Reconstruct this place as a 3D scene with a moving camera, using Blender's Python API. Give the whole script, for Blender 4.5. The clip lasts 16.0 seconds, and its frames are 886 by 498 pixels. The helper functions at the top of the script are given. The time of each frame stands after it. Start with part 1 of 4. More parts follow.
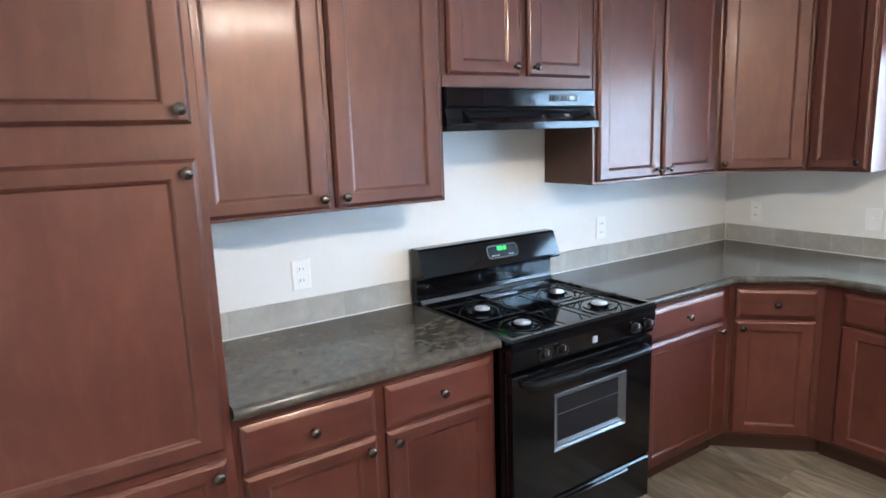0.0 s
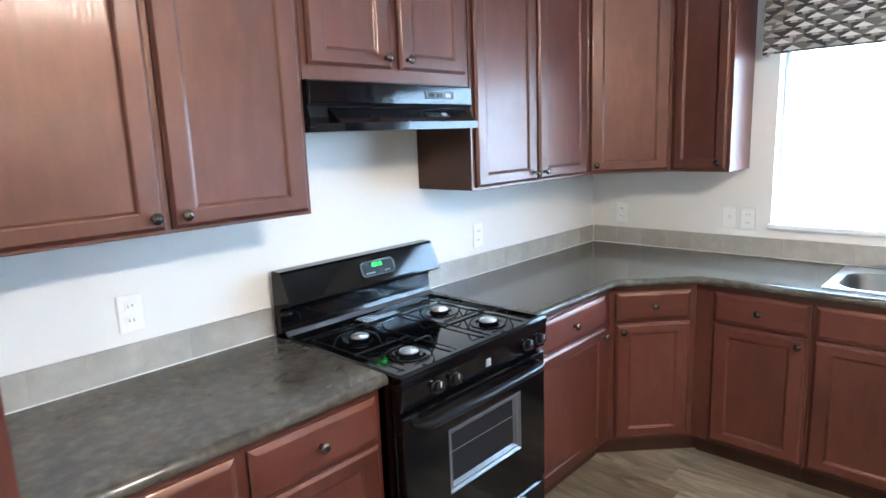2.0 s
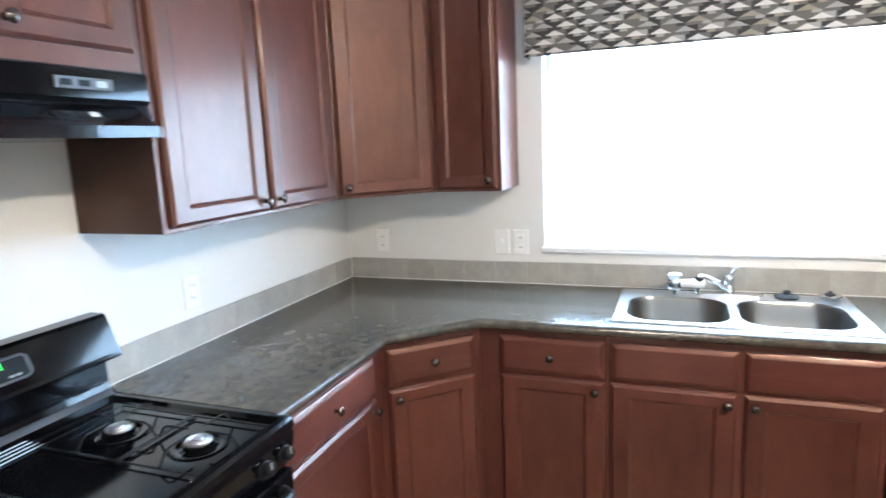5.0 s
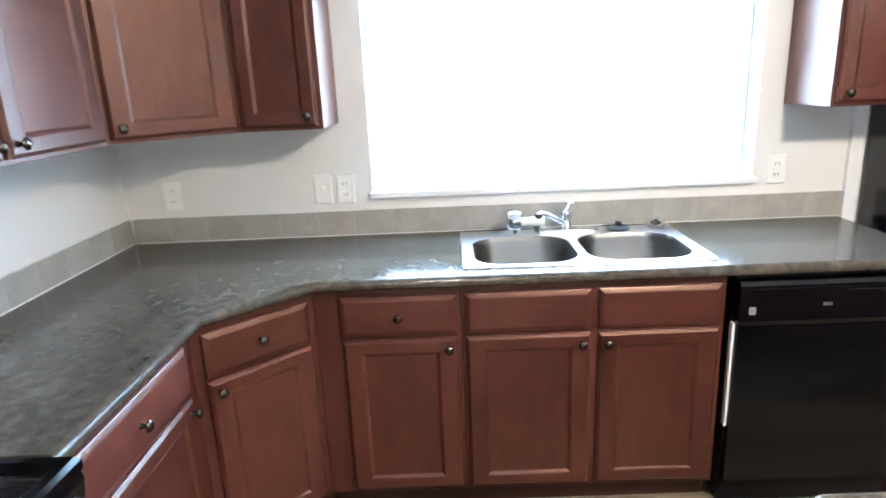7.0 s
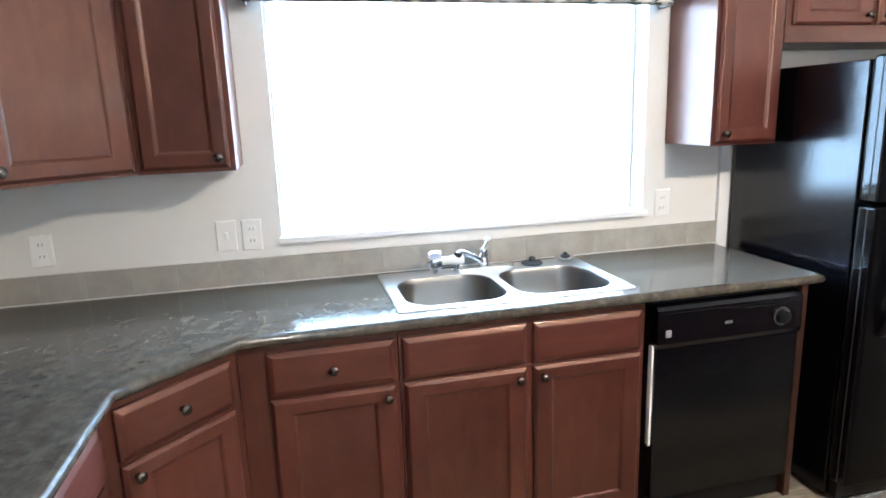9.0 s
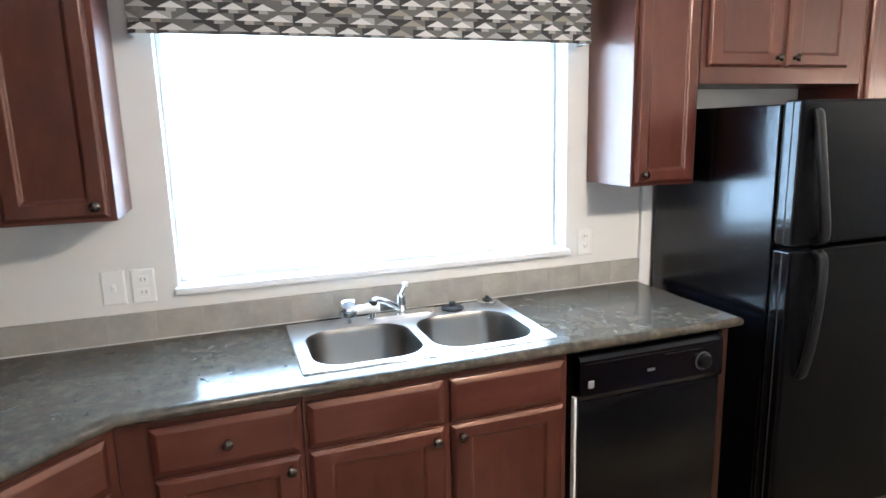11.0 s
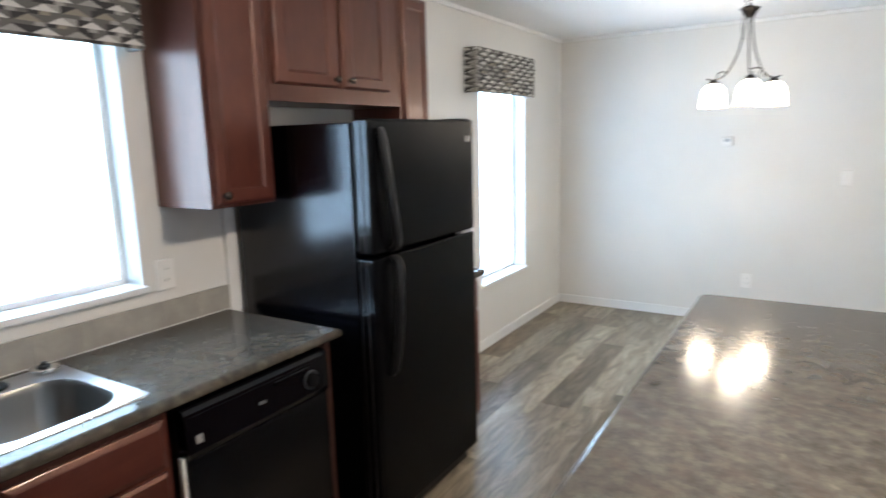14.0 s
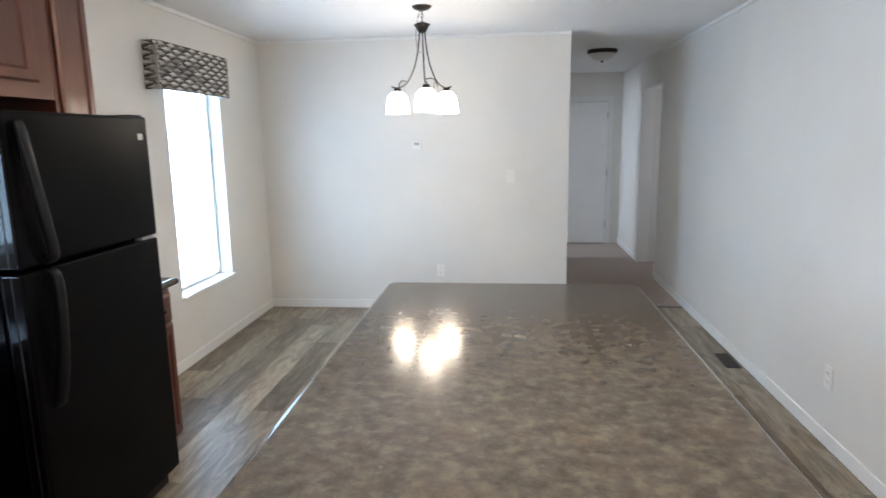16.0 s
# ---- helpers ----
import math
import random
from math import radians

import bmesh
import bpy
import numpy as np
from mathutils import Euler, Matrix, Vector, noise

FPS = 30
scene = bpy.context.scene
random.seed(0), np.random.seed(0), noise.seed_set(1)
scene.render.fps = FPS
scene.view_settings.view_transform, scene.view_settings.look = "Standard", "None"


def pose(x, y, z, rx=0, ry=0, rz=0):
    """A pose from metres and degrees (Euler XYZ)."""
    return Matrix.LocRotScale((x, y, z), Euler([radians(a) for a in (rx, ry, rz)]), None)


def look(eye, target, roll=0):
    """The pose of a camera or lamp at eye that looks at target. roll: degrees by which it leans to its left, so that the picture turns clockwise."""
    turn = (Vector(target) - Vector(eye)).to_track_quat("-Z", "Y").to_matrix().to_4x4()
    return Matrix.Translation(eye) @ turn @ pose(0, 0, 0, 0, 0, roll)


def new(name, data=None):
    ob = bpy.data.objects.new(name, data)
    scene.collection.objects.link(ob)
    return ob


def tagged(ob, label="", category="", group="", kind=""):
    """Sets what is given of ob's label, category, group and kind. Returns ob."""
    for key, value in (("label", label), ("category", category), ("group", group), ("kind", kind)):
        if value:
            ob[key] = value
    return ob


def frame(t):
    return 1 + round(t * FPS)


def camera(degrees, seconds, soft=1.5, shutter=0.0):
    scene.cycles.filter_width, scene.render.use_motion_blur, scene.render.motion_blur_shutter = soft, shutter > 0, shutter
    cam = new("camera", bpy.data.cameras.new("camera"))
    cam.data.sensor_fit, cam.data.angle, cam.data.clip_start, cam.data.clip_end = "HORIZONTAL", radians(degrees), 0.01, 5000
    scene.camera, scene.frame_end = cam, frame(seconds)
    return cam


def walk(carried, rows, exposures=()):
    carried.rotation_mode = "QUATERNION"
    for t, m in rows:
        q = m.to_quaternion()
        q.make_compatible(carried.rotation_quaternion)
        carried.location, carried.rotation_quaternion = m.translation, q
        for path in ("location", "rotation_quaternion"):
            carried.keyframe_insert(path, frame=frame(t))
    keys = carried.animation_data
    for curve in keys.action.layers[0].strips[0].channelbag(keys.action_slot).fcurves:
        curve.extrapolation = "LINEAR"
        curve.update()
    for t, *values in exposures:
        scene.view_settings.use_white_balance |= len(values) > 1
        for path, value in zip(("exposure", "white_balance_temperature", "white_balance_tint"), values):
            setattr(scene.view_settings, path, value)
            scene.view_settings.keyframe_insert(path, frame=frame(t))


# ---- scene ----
cam = camera(71.7, 16.0, 1.5, 0.5)
PATH = [
    (0, (-3.569, -2.2, 1.602), (-2.487, -0.557, 1.244), -2.0),
    (0.5, (-3.567, -2.149, 1.603), (-2.399, -0.561, 1.264), -2.3),
    (1, (-3.561, -2.071, 1.612), (-2.258, -0.593, 1.266), -1.9),
    (1.5, (-3.53, -1.994, 1.608), (-2.143, -0.597, 1.254), -2.1),
    (2, (-3.425, -1.916, 1.598), (-1.99, -0.571, 1.234), -2.2),
    (2.5, (-3.308, -1.862, 1.598), (-1.859, -0.527, 1.252), -1.0),
    (3, (-3.209, -1.775, 1.583), (-1.669, -0.547, 1.236), -1.7),
    (3.5, (-3.127, -1.646, 1.591), (-1.422, -0.659, 1.249), -2.6),
    (4, (-3.02, -1.579, 1.575), (-1.253, -0.725, 1.188), -2.4),
    (4.5, (-2.862, -1.577, 1.589), (-1.076, -0.746, 1.241), -2.6),
    (5, (-2.767, -1.557, 1.58), (-0.922, -0.865, 1.238), -2.5),
    (5.2, (-2.728, -1.551, 1.581), (-0.852, -0.957, 1.228), -2.6),
    (7.3, (-2.438, -1.286, 1.52), (-0.521, -1.383, 0.958), -2.4),
    (7.5, (-2.414, -1.249, 1.522), (-0.509, -1.449, 0.948), -2.4),
    (8, (-2.388, -1.155, 1.511), (-0.503, -1.506, 0.94), -3.5),
    (8.5, (-2.379, -1.085, 1.525), (-0.502, -1.483, 0.962), -2.2),
    (8.7, (-2.388, -1.074, 1.518), (-0.487, -1.476, 1.044), -2.0),
    (11, (-2.269, -1.21, 1.605), (-0.415, -1.855, 1.223), -1.5),
    (11.5, (-2.178, -1.222, 1.597), (-0.387, -2.021, 1.208), -0.8),
    (12, (-2.102, -1.256, 1.609), (-0.456, -2.327, 1.229), -2.1),
    (12.5, (-2.051, -1.254, 1.598), (-0.545, -2.52, 1.239), -1.6),
    (13, (-2.037, -1.253, 1.599), (-0.615, -2.611, 1.23), -1.7),
    (13.5, (-2.069, -1.261, 1.607), (-0.797, -2.759, 1.234), -1.3),
    (14, (-2.098, -1.266, 1.599), (-1.064, -2.94, 1.241), -1.5),
    (14.5, (-2.168, -1.25, 1.571), (-1.428, -3.078, 1.237), -1.4),
    (15, (-2.184, -1.268, 1.595), (-1.678, -3.173, 1.257), -1.4),
    (15.5, (-2.195, -1.281, 1.586), (-1.861, -3.225, 1.253), -0.9),
    (16, (-2.238, -1.28, 1.568), (-2.029, -3.237, 1.211), -0.9),
]
LIGHTNESS = [(0.0, 0.88, 5950, 13), (2.0, 1.04, 5970, 13), (5.0, 1.17, 6030, 13), (8.5, 1.11, 6000, 13), (11.0, 0.82, 6150, 14), (12.5, 0.53, 6250, 14), (13.5, 0.22, 6300, 14), (14.5, -0.16, 6300, 16), (16.0, -0.19, 6300, 16)]
walk(cam, [(t, look(eye, target, roll)) for t, eye, target, roll in PATH], LIGHTNESS)

# ---- world, exposure and large lights ----
world = bpy.data.worlds.new("sky")
scene.world = world
world.use_nodes = True
wn = world.node_tree
sky = wn.nodes.new("ShaderNodeTexSky")
sky.sky_type = "NISHITA"
sky.sun_disc = False
sky.sun_elevation, sky.sun_rotation = radians(50), radians(200)
wn.nodes["Background"].inputs["Strength"].default_value = 0.1
wn.links.new(sky.outputs["Color"], wn.nodes["Background"].inputs["Color"])
WINDOW_GLOW = 7.0
BACKDROP_GLOW = 5.0
# strength of the added fill lamp west of the kitchen
WEST_FILL = 2.2
SHADE_GLOW = 26.0
DOME_GLOW = 275.0


def rect_light(name, y0, y1, z0, z1, glow, x=0.13, turn=0.0):
    d = bpy.data.lights.new(name, "AREA")
    d.shape, d.size, d.size_y = "RECTANGLE", abs(y1 - y0), z1 - z0
    d.energy = glow * math.pi * abs(y1 - y0) * (z1 - z0)
    d.color = (0.47, 0.74, 1.0)
    ob = new(name, d)
    ob.matrix_world = Matrix.Translation((x, (y0 + y1) / 2, (z0 + z1) / 2)) @ Matrix.Rotation(turn, 4, "Z") @ Matrix(((0, 0, 1, 0), (1, 0, 0, 0), (0, 1, 0, 0), (0, 0, 0, 1)))
    return ob


# ---- materials ----
def mat(name, color=(0.8, 0.8, 0.8), rough=0.5, metal=0.0, emit=0.0, coat=0.0, spec=0.5):
    m = bpy.data.materials.new(name)
    m.use_nodes = True
    b = m.node_tree.nodes["Principled BSDF"]
    b.inputs["Base Color"].default_value = (*color, 1)
    b.inputs["Roughness"].default_value = rough
    b.inputs["Metallic"].default_value = metal
    b.inputs["Coat Weight"].default_value = coat
    b.inputs["Coat Roughness"].default_value = 0.15
    b.inputs["Specular IOR Level"].default_value = spec
    if emit:
        b.inputs["Emission Color"].default_value = (*color, 1)
        b.inputs["Emission Strength"].default_value = emit
    return m


def N(m, kind, **vals):
    n = m.node_tree.nodes.new(kind)
    for k, v in vals.items():
        n.inputs[k.replace("_", " ")].default_value = v
    return n


def L(m, a, b):
    m.node_tree.links.new(a, b)


def coords(m, scale, use="Object", spread=True):
    """Object coordinates at a scale, shifted at random from object to object."""
    tc = N(m, "ShaderNodeTexCoord")
    mp = N(m, "ShaderNodeMapping")
    mp.inputs["Scale"].default_value = scale
    L(m, tc.outputs[use], mp.inputs["Vector"])
    if spread:
        oi = N(m, "ShaderNodeObjectInfo")
        mul = N(m, "ShaderNodeMath")
        mul.operation = "MULTIPLY"
        mul.inputs[1].default_value = 37.0
        L(m, oi.outputs["Random"], mul.inputs[0])
        cb = N(m, "ShaderNodeCombineXYZ")
        for k in "XYZ":
            L(m, mul.outputs[0], cb.inputs[k])
        L(m, cb.outputs[0], mp.inputs["Location"])
    return mp.outputs["Vector"]


def noise_tex(m, vec, scale, detail=4.0, rough=0.55, distort=0.0):
    n = N(m, "ShaderNodeTexNoise", Scale=scale, Detail=detail, Roughness=rough, Distortion=distort)
    L(m, vec, n.inputs["Vector"])
    return n.outputs["Fac"]


def ramp(m, fac, stops):
    r = N(m, "ShaderNodeValToRGB")
    e = r.color_ramp.elements
    while len(e) < len(stops):
        e.new(0.5)
    for el, (p, c) in zip(e, stops):
        el.position, el.color = p, (*c, 1)
    L(m, fac, r.inputs["Fac"])
    return r.outputs["Color"]


def mix(m, fac, a, b, mode="MIX"):
    n = N(m, "ShaderNodeMix")
    n.data_type, n.blend_type = "RGBA", mode
    for sock, v in ((n.inputs[0], fac), (n.inputs[6], a), (n.inputs[7], b)):
        if isinstance(v, (int, float)):
            sock.default_value = v
        elif isinstance(v, tuple):
            sock.default_value = (*v, 1)
        else:
            L(m, v, sock)
    return n.outputs[2]


def bsdf(m):
    return m.node_tree.nodes["Principled BSDF"]


def bump(m, height, strength=0.2, dist=0.002):
    b = N(m, "ShaderNodeBump", Strength=strength, Distance=dist)
    L(m, height, b.inputs["Height"])
    L(m, b.outputs["Normal"], bsdf(m).inputs["Normal"])


def wood_mat(name, along, dark, mid, light, rough=0.4, coat=0.2):
    m = mat(name, mid, rough, coat=coat, spec=0.85)
    bsdf(m).inputs["Specular Tint"].default_value = (1.0, 0.64, 0.47, 1)
    bsdf(m).inputs["Coat Roughness"].default_value = 0.14
    bsdf(m).inputs["Coat IOR"].default_value = 1.5
    s = {"z": (7, 7, 1.3), "x": (1.3, 7, 7)}[along]
    v = coords(m, s)
    grain = noise_tex(m, v, 2.2, 6, 0.6, 1.2)
    col = ramp(m, grain, [(0.25, dark), (0.5, mid), (0.78, light)])
    fine = noise_tex(m, coords(m, {"z": (160, 160, 4), "x": (4, 160, 160)}[along]), 1.0, 2, 0.5)
    col = mix(m, 0.08, col, ramp(m, fine, [(0.35, dark), (0.65, light)]), "OVERLAY")
    mott = noise_tex(m, coords(m, {"z": (1, 1, 0.6), "x": (0.6, 1, 1)}[along]), 16, 4, 0.6)
    col = mix(m, 0.4, col, ramp(m, mott, [(0.32, dark), (0.5, mid), (0.7, light)]))
    blotch = noise_tex(m, coords(m, (1, 1, 1)), 2.3, 2)
    col = mix(m, 0.35, col, ramp(m, blotch, [(0.3, dark), (0.7, light)]))
    oi = N(m, "ShaderNodeObjectInfo")
    hs = N(m, "ShaderNodeHueSaturation")
    rng = N(m, "ShaderNodeMapRange", To_Min=0.85, To_Max=1.12)
    L(m, oi.outputs["Random"], rng.inputs["Value"])
    L(m, rng.outputs[0], hs.inputs["Value"])
    L(m, col, hs.inputs["Color"])
    L(m, hs.outputs[0], bsdf(m).inputs["Base Color"])
    rr = N(m, "ShaderNodeMapRange", To_Min=rough - 0.06, To_Max=rough + 0.12)
    L(m, blotch, rr.inputs["Value"])
    L(m, rr.outputs[0], bsdf(m).inputs["Roughness"])
    bump(m, fine, 0.05, 0.001)
    # shallow arched grain waves under the lacquer, strongest in the heart of the board
    wave = N(m, "ShaderNodeTexWave", Scale=2.6, Distortion=5.0, Detail=2.0, Detail_Scale=1.4)
    wave.wave_type, wave.rings_direction = "RINGS", along.upper()
    L(m, coords(m, {"z": (9, 9, 2.4), "x": (2.4, 9, 9)}[along]), wave.inputs["Vector"])
    cb = N(m, "ShaderNodeBump", Strength=0.14, Distance=0.002)
    L(m, wave.outputs["Fac"], cb.inputs["Height"])
    L(m, cb.outputs["Normal"], bsdf(m).inputs["Coat Normal"])
    return m


CHERRY = ((0.033, 0.0072, 0.0063), (0.067, 0.0156, 0.0122), (0.126, 0.0365, 0.0235))
cherry = wood_mat("cherry_stain", "z", *CHERRY)
cherry_h = wood_mat("cherry_stain_level_grain", "x", *CHERRY)
# darker brown wood for toe kicks, end panel and one wall cabinet body
dark_side = wood_mat("dark_brown_wood", "z", (0.017, 0.007, 0.006), (0.027, 0.011, 0.009), (0.04, 0.016, 0.0125), 0.45, 0.1)


def laminate_mat():
    m = mat("mottled_laminate", (0.1, 0.09, 0.08), 0.2, spec=0.24)
    v = coords(m, (1, 1, 1), spread=False)
    big = noise_tex(m, v, 9.0, 5, 0.62)
    mid = noise_tex(m, v, 26, 4, 0.62)
    small = noise_tex(m, v, 75, 2, 0.5)
    warm = noise_tex(m, v, 14, 4, 0.65)
    pale = noise_tex(m, v, 34, 3, 0.6)
    col = ramp(m, big, [(0.35, (0.0424, 0.0375, 0.0306)), (0.5, (0.0678, 0.0595, 0.0477)), (0.65, (0.1007, 0.0890, 0.0702))])
    col2 = ramp(m, mid, [(0.36, (0.0297, 0.0265, 0.0225)), (0.5, (0.0657, 0.0575, 0.0459)), (0.64, (0.1187, 0.1040, 0.0810))])
    col3 = ramp(m, small, [(0.36, (0.0424, 0.0375, 0.0306)), (0.55, (0.0700, 0.0610, 0.0486)), (0.72, (0.1219, 0.1070, 0.0846))])
    brown = ramp(m, warm, [(0.48, (0.0, 0.0, 0.0)), (0.64, (0.38, 0.38, 0.38))])
    base = mix(m, 0.16, mix(m, 0.58, col, col2), col3)
    base = mix(m, brown, base, (0.076, 0.053, 0.04))
    fleck = ramp(m, pale, [(0.66, (0.0, 0.0, 0.0)), (0.76, (0.25, 0.25, 0.25))])
    L(m, mix(m, fleck, base, (0.19, 0.17, 0.14)), bsdf(m).inputs["Base Color"])
    rr = N(m, "ShaderNodeMapRange", To_Min=0.115, To_Max=0.165)
    L(m, noise_tex(m, v, 2.5, 3), rr.inputs["Value"])
    L(m, rr.outputs[0], bsdf(m).inputs["Roughness"])
    return m


laminate = laminate_mat()


def wall_mat(name, a, b, rough=0.6):
    m = mat(name, a, rough)
    v = coords(m, (1, 1, 1), spread=False)
    big = noise_tex(m, v, 1.3, 3)
    L(m, ramp(m, big, [(0.3, a), (0.7, b)]), bsdf(m).inputs["Base Color"])
    bump(m, noise_tex(m, v, 95, 3, 0.6), 0.12, 0.002)
    return m


wall_paint = wall_mat("off_white_wall_paint", (0.71, 0.695, 0.66), (0.76, 0.745, 0.71), 0.45)
ceiling_paint = wall_mat("white_ceiling_paint", (0.82, 0.82, 0.815), (0.86, 0.86, 0.855), 0.8)
trim_white = wall_mat("white_trim_paint", (0.78, 0.78, 0.77), (0.82, 0.82, 0.8), 0.35)
plastic_white = mat("white_plastic", (0.82, 0.81, 0.78), 0.3)


def tile_mat():
    m = mat("beige_grey_tile", (0.4, 0.38, 0.33), 0.3)
    v = coords(m, (1, 1, 1))
    n = noise_tex(m, v, 9, 5, 0.65)
    col = ramp(m, n, [(0.3, (0.295, 0.28, 0.25)), (0.55, (0.36, 0.342, 0.305)), (0.75, (0.43, 0.41, 0.37))])
    oi = N(m, "ShaderNodeObjectInfo")
    hs = N(m, "ShaderNodeHueSaturation")
    r = N(m, "ShaderNodeMapRange", To_Min=0.94, To_Max=1.07)
    L(m, oi.outputs["Random"], r.inputs["Value"])
    L(m, r.outputs[0], hs.inputs["Value"])
    L(m, col, hs.inputs["Color"])
    L(m, hs.outputs[0], bsdf(m).inputs["Base Color"])
    return m


tile = tile_mat()
caulk = mat("white_caulk", (0.72, 0.71, 0.68), 0.5)


def plank_mat():
    m = mat("vinyl_plank", (0.2, 0.17, 0.14), 0.34, spec=0.22)
    v = coords(m, (10, 1.9, 10))
    streak = noise_tex(m, v, 1.4, 6, 0.66, 1.1)
    oi = N(m, "ShaderNodeObjectInfo")
    base = ramp(m, streak, [(0.28, (0.11, 0.095, 0.074)), (0.43, (0.185, 0.162, 0.127)), (0.57, (0.28, 0.25, 0.198)), (0.75, (0.41, 0.372, 0.302))])
    tone = ramp(m, oi.outputs["Random"], [(0.0, (0.5, 0.44, 0.39)), (0.35, (0.8, 0.75, 0.7)), (0.7, (1.0, 0.97, 0.92)), (1.0, (1.25, 1.19, 1.1))])
    col = mix(m, 1.0, base, tone, "MULTIPLY")
    fine = noise_tex(m, coords(m, (150, 4, 150)), 1.0, 3)
    col = mix(m, 0.25, col, ramp(m, fine, [(0.3, (0.2, 0.2, 0.2)), (0.7, (0.75, 0.75, 0.75))]), "OVERLAY")
    L(m, col, bsdf(m).inputs["Base Color"])
    bump(m, fine, 0.12, 0.001)
    return m


plank = plank_mat()
gap_dark = mat("dark_joint", (0.05, 0.042, 0.035), 0.7)


def carpet_mat():
    m = mat("brown_carpet", (0.2, 0.17, 0.15), 0.95, spec=0.1)
    v = coords(m, (1, 1, 1), spread=False)
    L(m, ramp(m, noise_tex(m, v, 120, 3), [(0.3, (0.3, 0.245, 0.215)), (0.7, (0.52, 0.435, 0.385))]), bsdf(m).inputs["Base Color"])
    bump(m, noise_tex(m, v, 260, 2), 0.6, 0.006)
    return m


carpet = carpet_mat()


def black_mat(name, rough, grain, strength, color=(0.006, 0.006, 0.007), vary=0.03):
    m = mat(name, color, rough)
    v = coords(m, (1, 1, 1), spread=False)
    if grain:
        bump(m, noise_tex(m, v, grain, 3, 0.6), strength, 0.002)
    sm = noise_tex(m, v, 5, 4, 0.6)
    rr = N(m, "ShaderNodeMapRange", To_Min=max(0.04, rough - vary), To_Max=rough + vary)
    L(m, sm, rr.inputs["Value"])
    L(m, rr.outputs[0], bsdf(m).inputs["Roughness"])
    return m


enamel = black_mat("black_enamel", 0.085, 0, 0, (0.003, 0.003, 0.0036), 0.02)
fridge_black = black_mat("black_pebbled_steel", 0.26, 160, 0.5, (0.0018, 0.0018, 0.0022), 0.02)
fridge_side = black_mat("black_smooth_steel", 0.17, 45, 0.3, (0.002, 0.002, 0.003), 0.04)
bsdf(fridge_side).inputs["Specular IOR Level"].default_value = 0.45
black_plastic = black_mat("black_plastic", 0.3, 0, 0, (0.006, 0.006, 0.0068))
bsdf(enamel).inputs["Specular IOR Level"].default_value = 0.34
bsdf(fridge_black).inputs["Specular IOR Level"].default_value = 0.08
bsdf(black_plastic).inputs["Specular IOR Level"].default_value = 0.2
cast_iron = black_mat("black_wire", 0.4, 0, 0, (0.006, 0.006, 0.006))
bsdf(cast_iron).inputs["Specular IOR Level"].default_value = 0.2
oven_glass = mat("dark_oven_glass", (0.012, 0.012, 0.014), 0.1, spec=0.15)
grey_trim = mat("grey_metal_trim", (0.16, 0.165, 0.175), 0.3, 0.7)
plate_grey = mat("dark_grey_plate", (0.09, 0.095, 0.1), 0.45)
label_grey = mat("pale_grey_print", (0.42, 0.44, 0.45), 0.5)
badge_silver = mat("silver_badge", (0.42, 0.42, 0.42), 0.35, 0.5)


def steel_mat(name, color, rough, metal=1.0):
    m = mat(name, color, rough, metal)
    v = coords(m, (3, 90, 3), spread=False)
    n = noise_tex(m, v, 3, 3)
    rr = N(m, "ShaderNodeMapRange", To_Min=rough - 0.06, To_Max=rough + 0.08)
    L(m, n, rr.inputs["Value"])
    L(m, rr.outputs[0], bsdf(m).inputs["Roughness"])
    bump(m, n, 0.04, 0.0005)
    return m


steel = steel_mat("brushed_steel", (0.5, 0.5, 0.5), 0.3)
# darker copy of the rim's steel: the bowls' shade is in its colour
steel_shaded = steel_mat("shaded_steel_bowl", (0.2, 0.19, 0.175), 0.33)
arm_bronze = mat("brushed_bronze", (0.1, 0.09, 0.078), 0.36, 0.8)
chrome = mat("chrome", (0.82, 0.83, 0.84), 0.08, 1.0)
aluminium = mat("burner_aluminium", (0.5, 0.5, 0.5), 0.3, 0.95)
bronze = mat("oil_rubbed_bronze", (0.026, 0.021, 0.018), 0.36, 0.7)
knob_metal = mat("antique_pewter", (0.11, 0.09, 0.075), 0.26, 0.95)
clock_green = mat("green_display", (0.06, 0.9, 0.12), 0.4, emit=1.6)
shade_glass = mat("lit_frosted_glass", (1.0, 0.88, 0.69), 0.4, emit=SHADE_GLOW)
dome_glass = mat("lit_dome_glass", (1.0, 0.87, 0.69), 0.4, emit=DOME_GLOW)
off_glass = mat("frosted_glass", (0.62, 0.6, 0.55), 0.3)
rubber = mat("black_rubber", (0.015, 0.015, 0.016), 0.55)
clear_knob = mat("pale_acrylic", (0.85, 0.85, 0.83), 0.15)
daylight = mat("overcast_daylight", (0.6, 0.82, 1.0), 1.0, emit=BACKDROP_GLOW)


def glass_mat():
    m = mat("window_glass", (1, 1, 1), 0.0)
    bsdf(m).inputs["Transmission Weight"].default_value = 1.0
    bsdf(m).inputs["IOR"].default_value = 1.45
    return m


glass = glass_mat()


def fabric_mat(name, c):
    m = mat(name, c, 0.85, spec=0.2)
    v = coords(m, (1, 1, 1), spread=False)
    n = noise_tex(m, v, 420, 2)
    L(m, mix(m, 0.25, c, ramp(m, n, [(0.3, tuple(k * 0.7 for k in c)), (0.7, tuple(min(1, k * 1.25) for k in c))])), bsdf(m).inputs["Base Color"])
    bump(m, n, 0.3, 0.001)
    return m


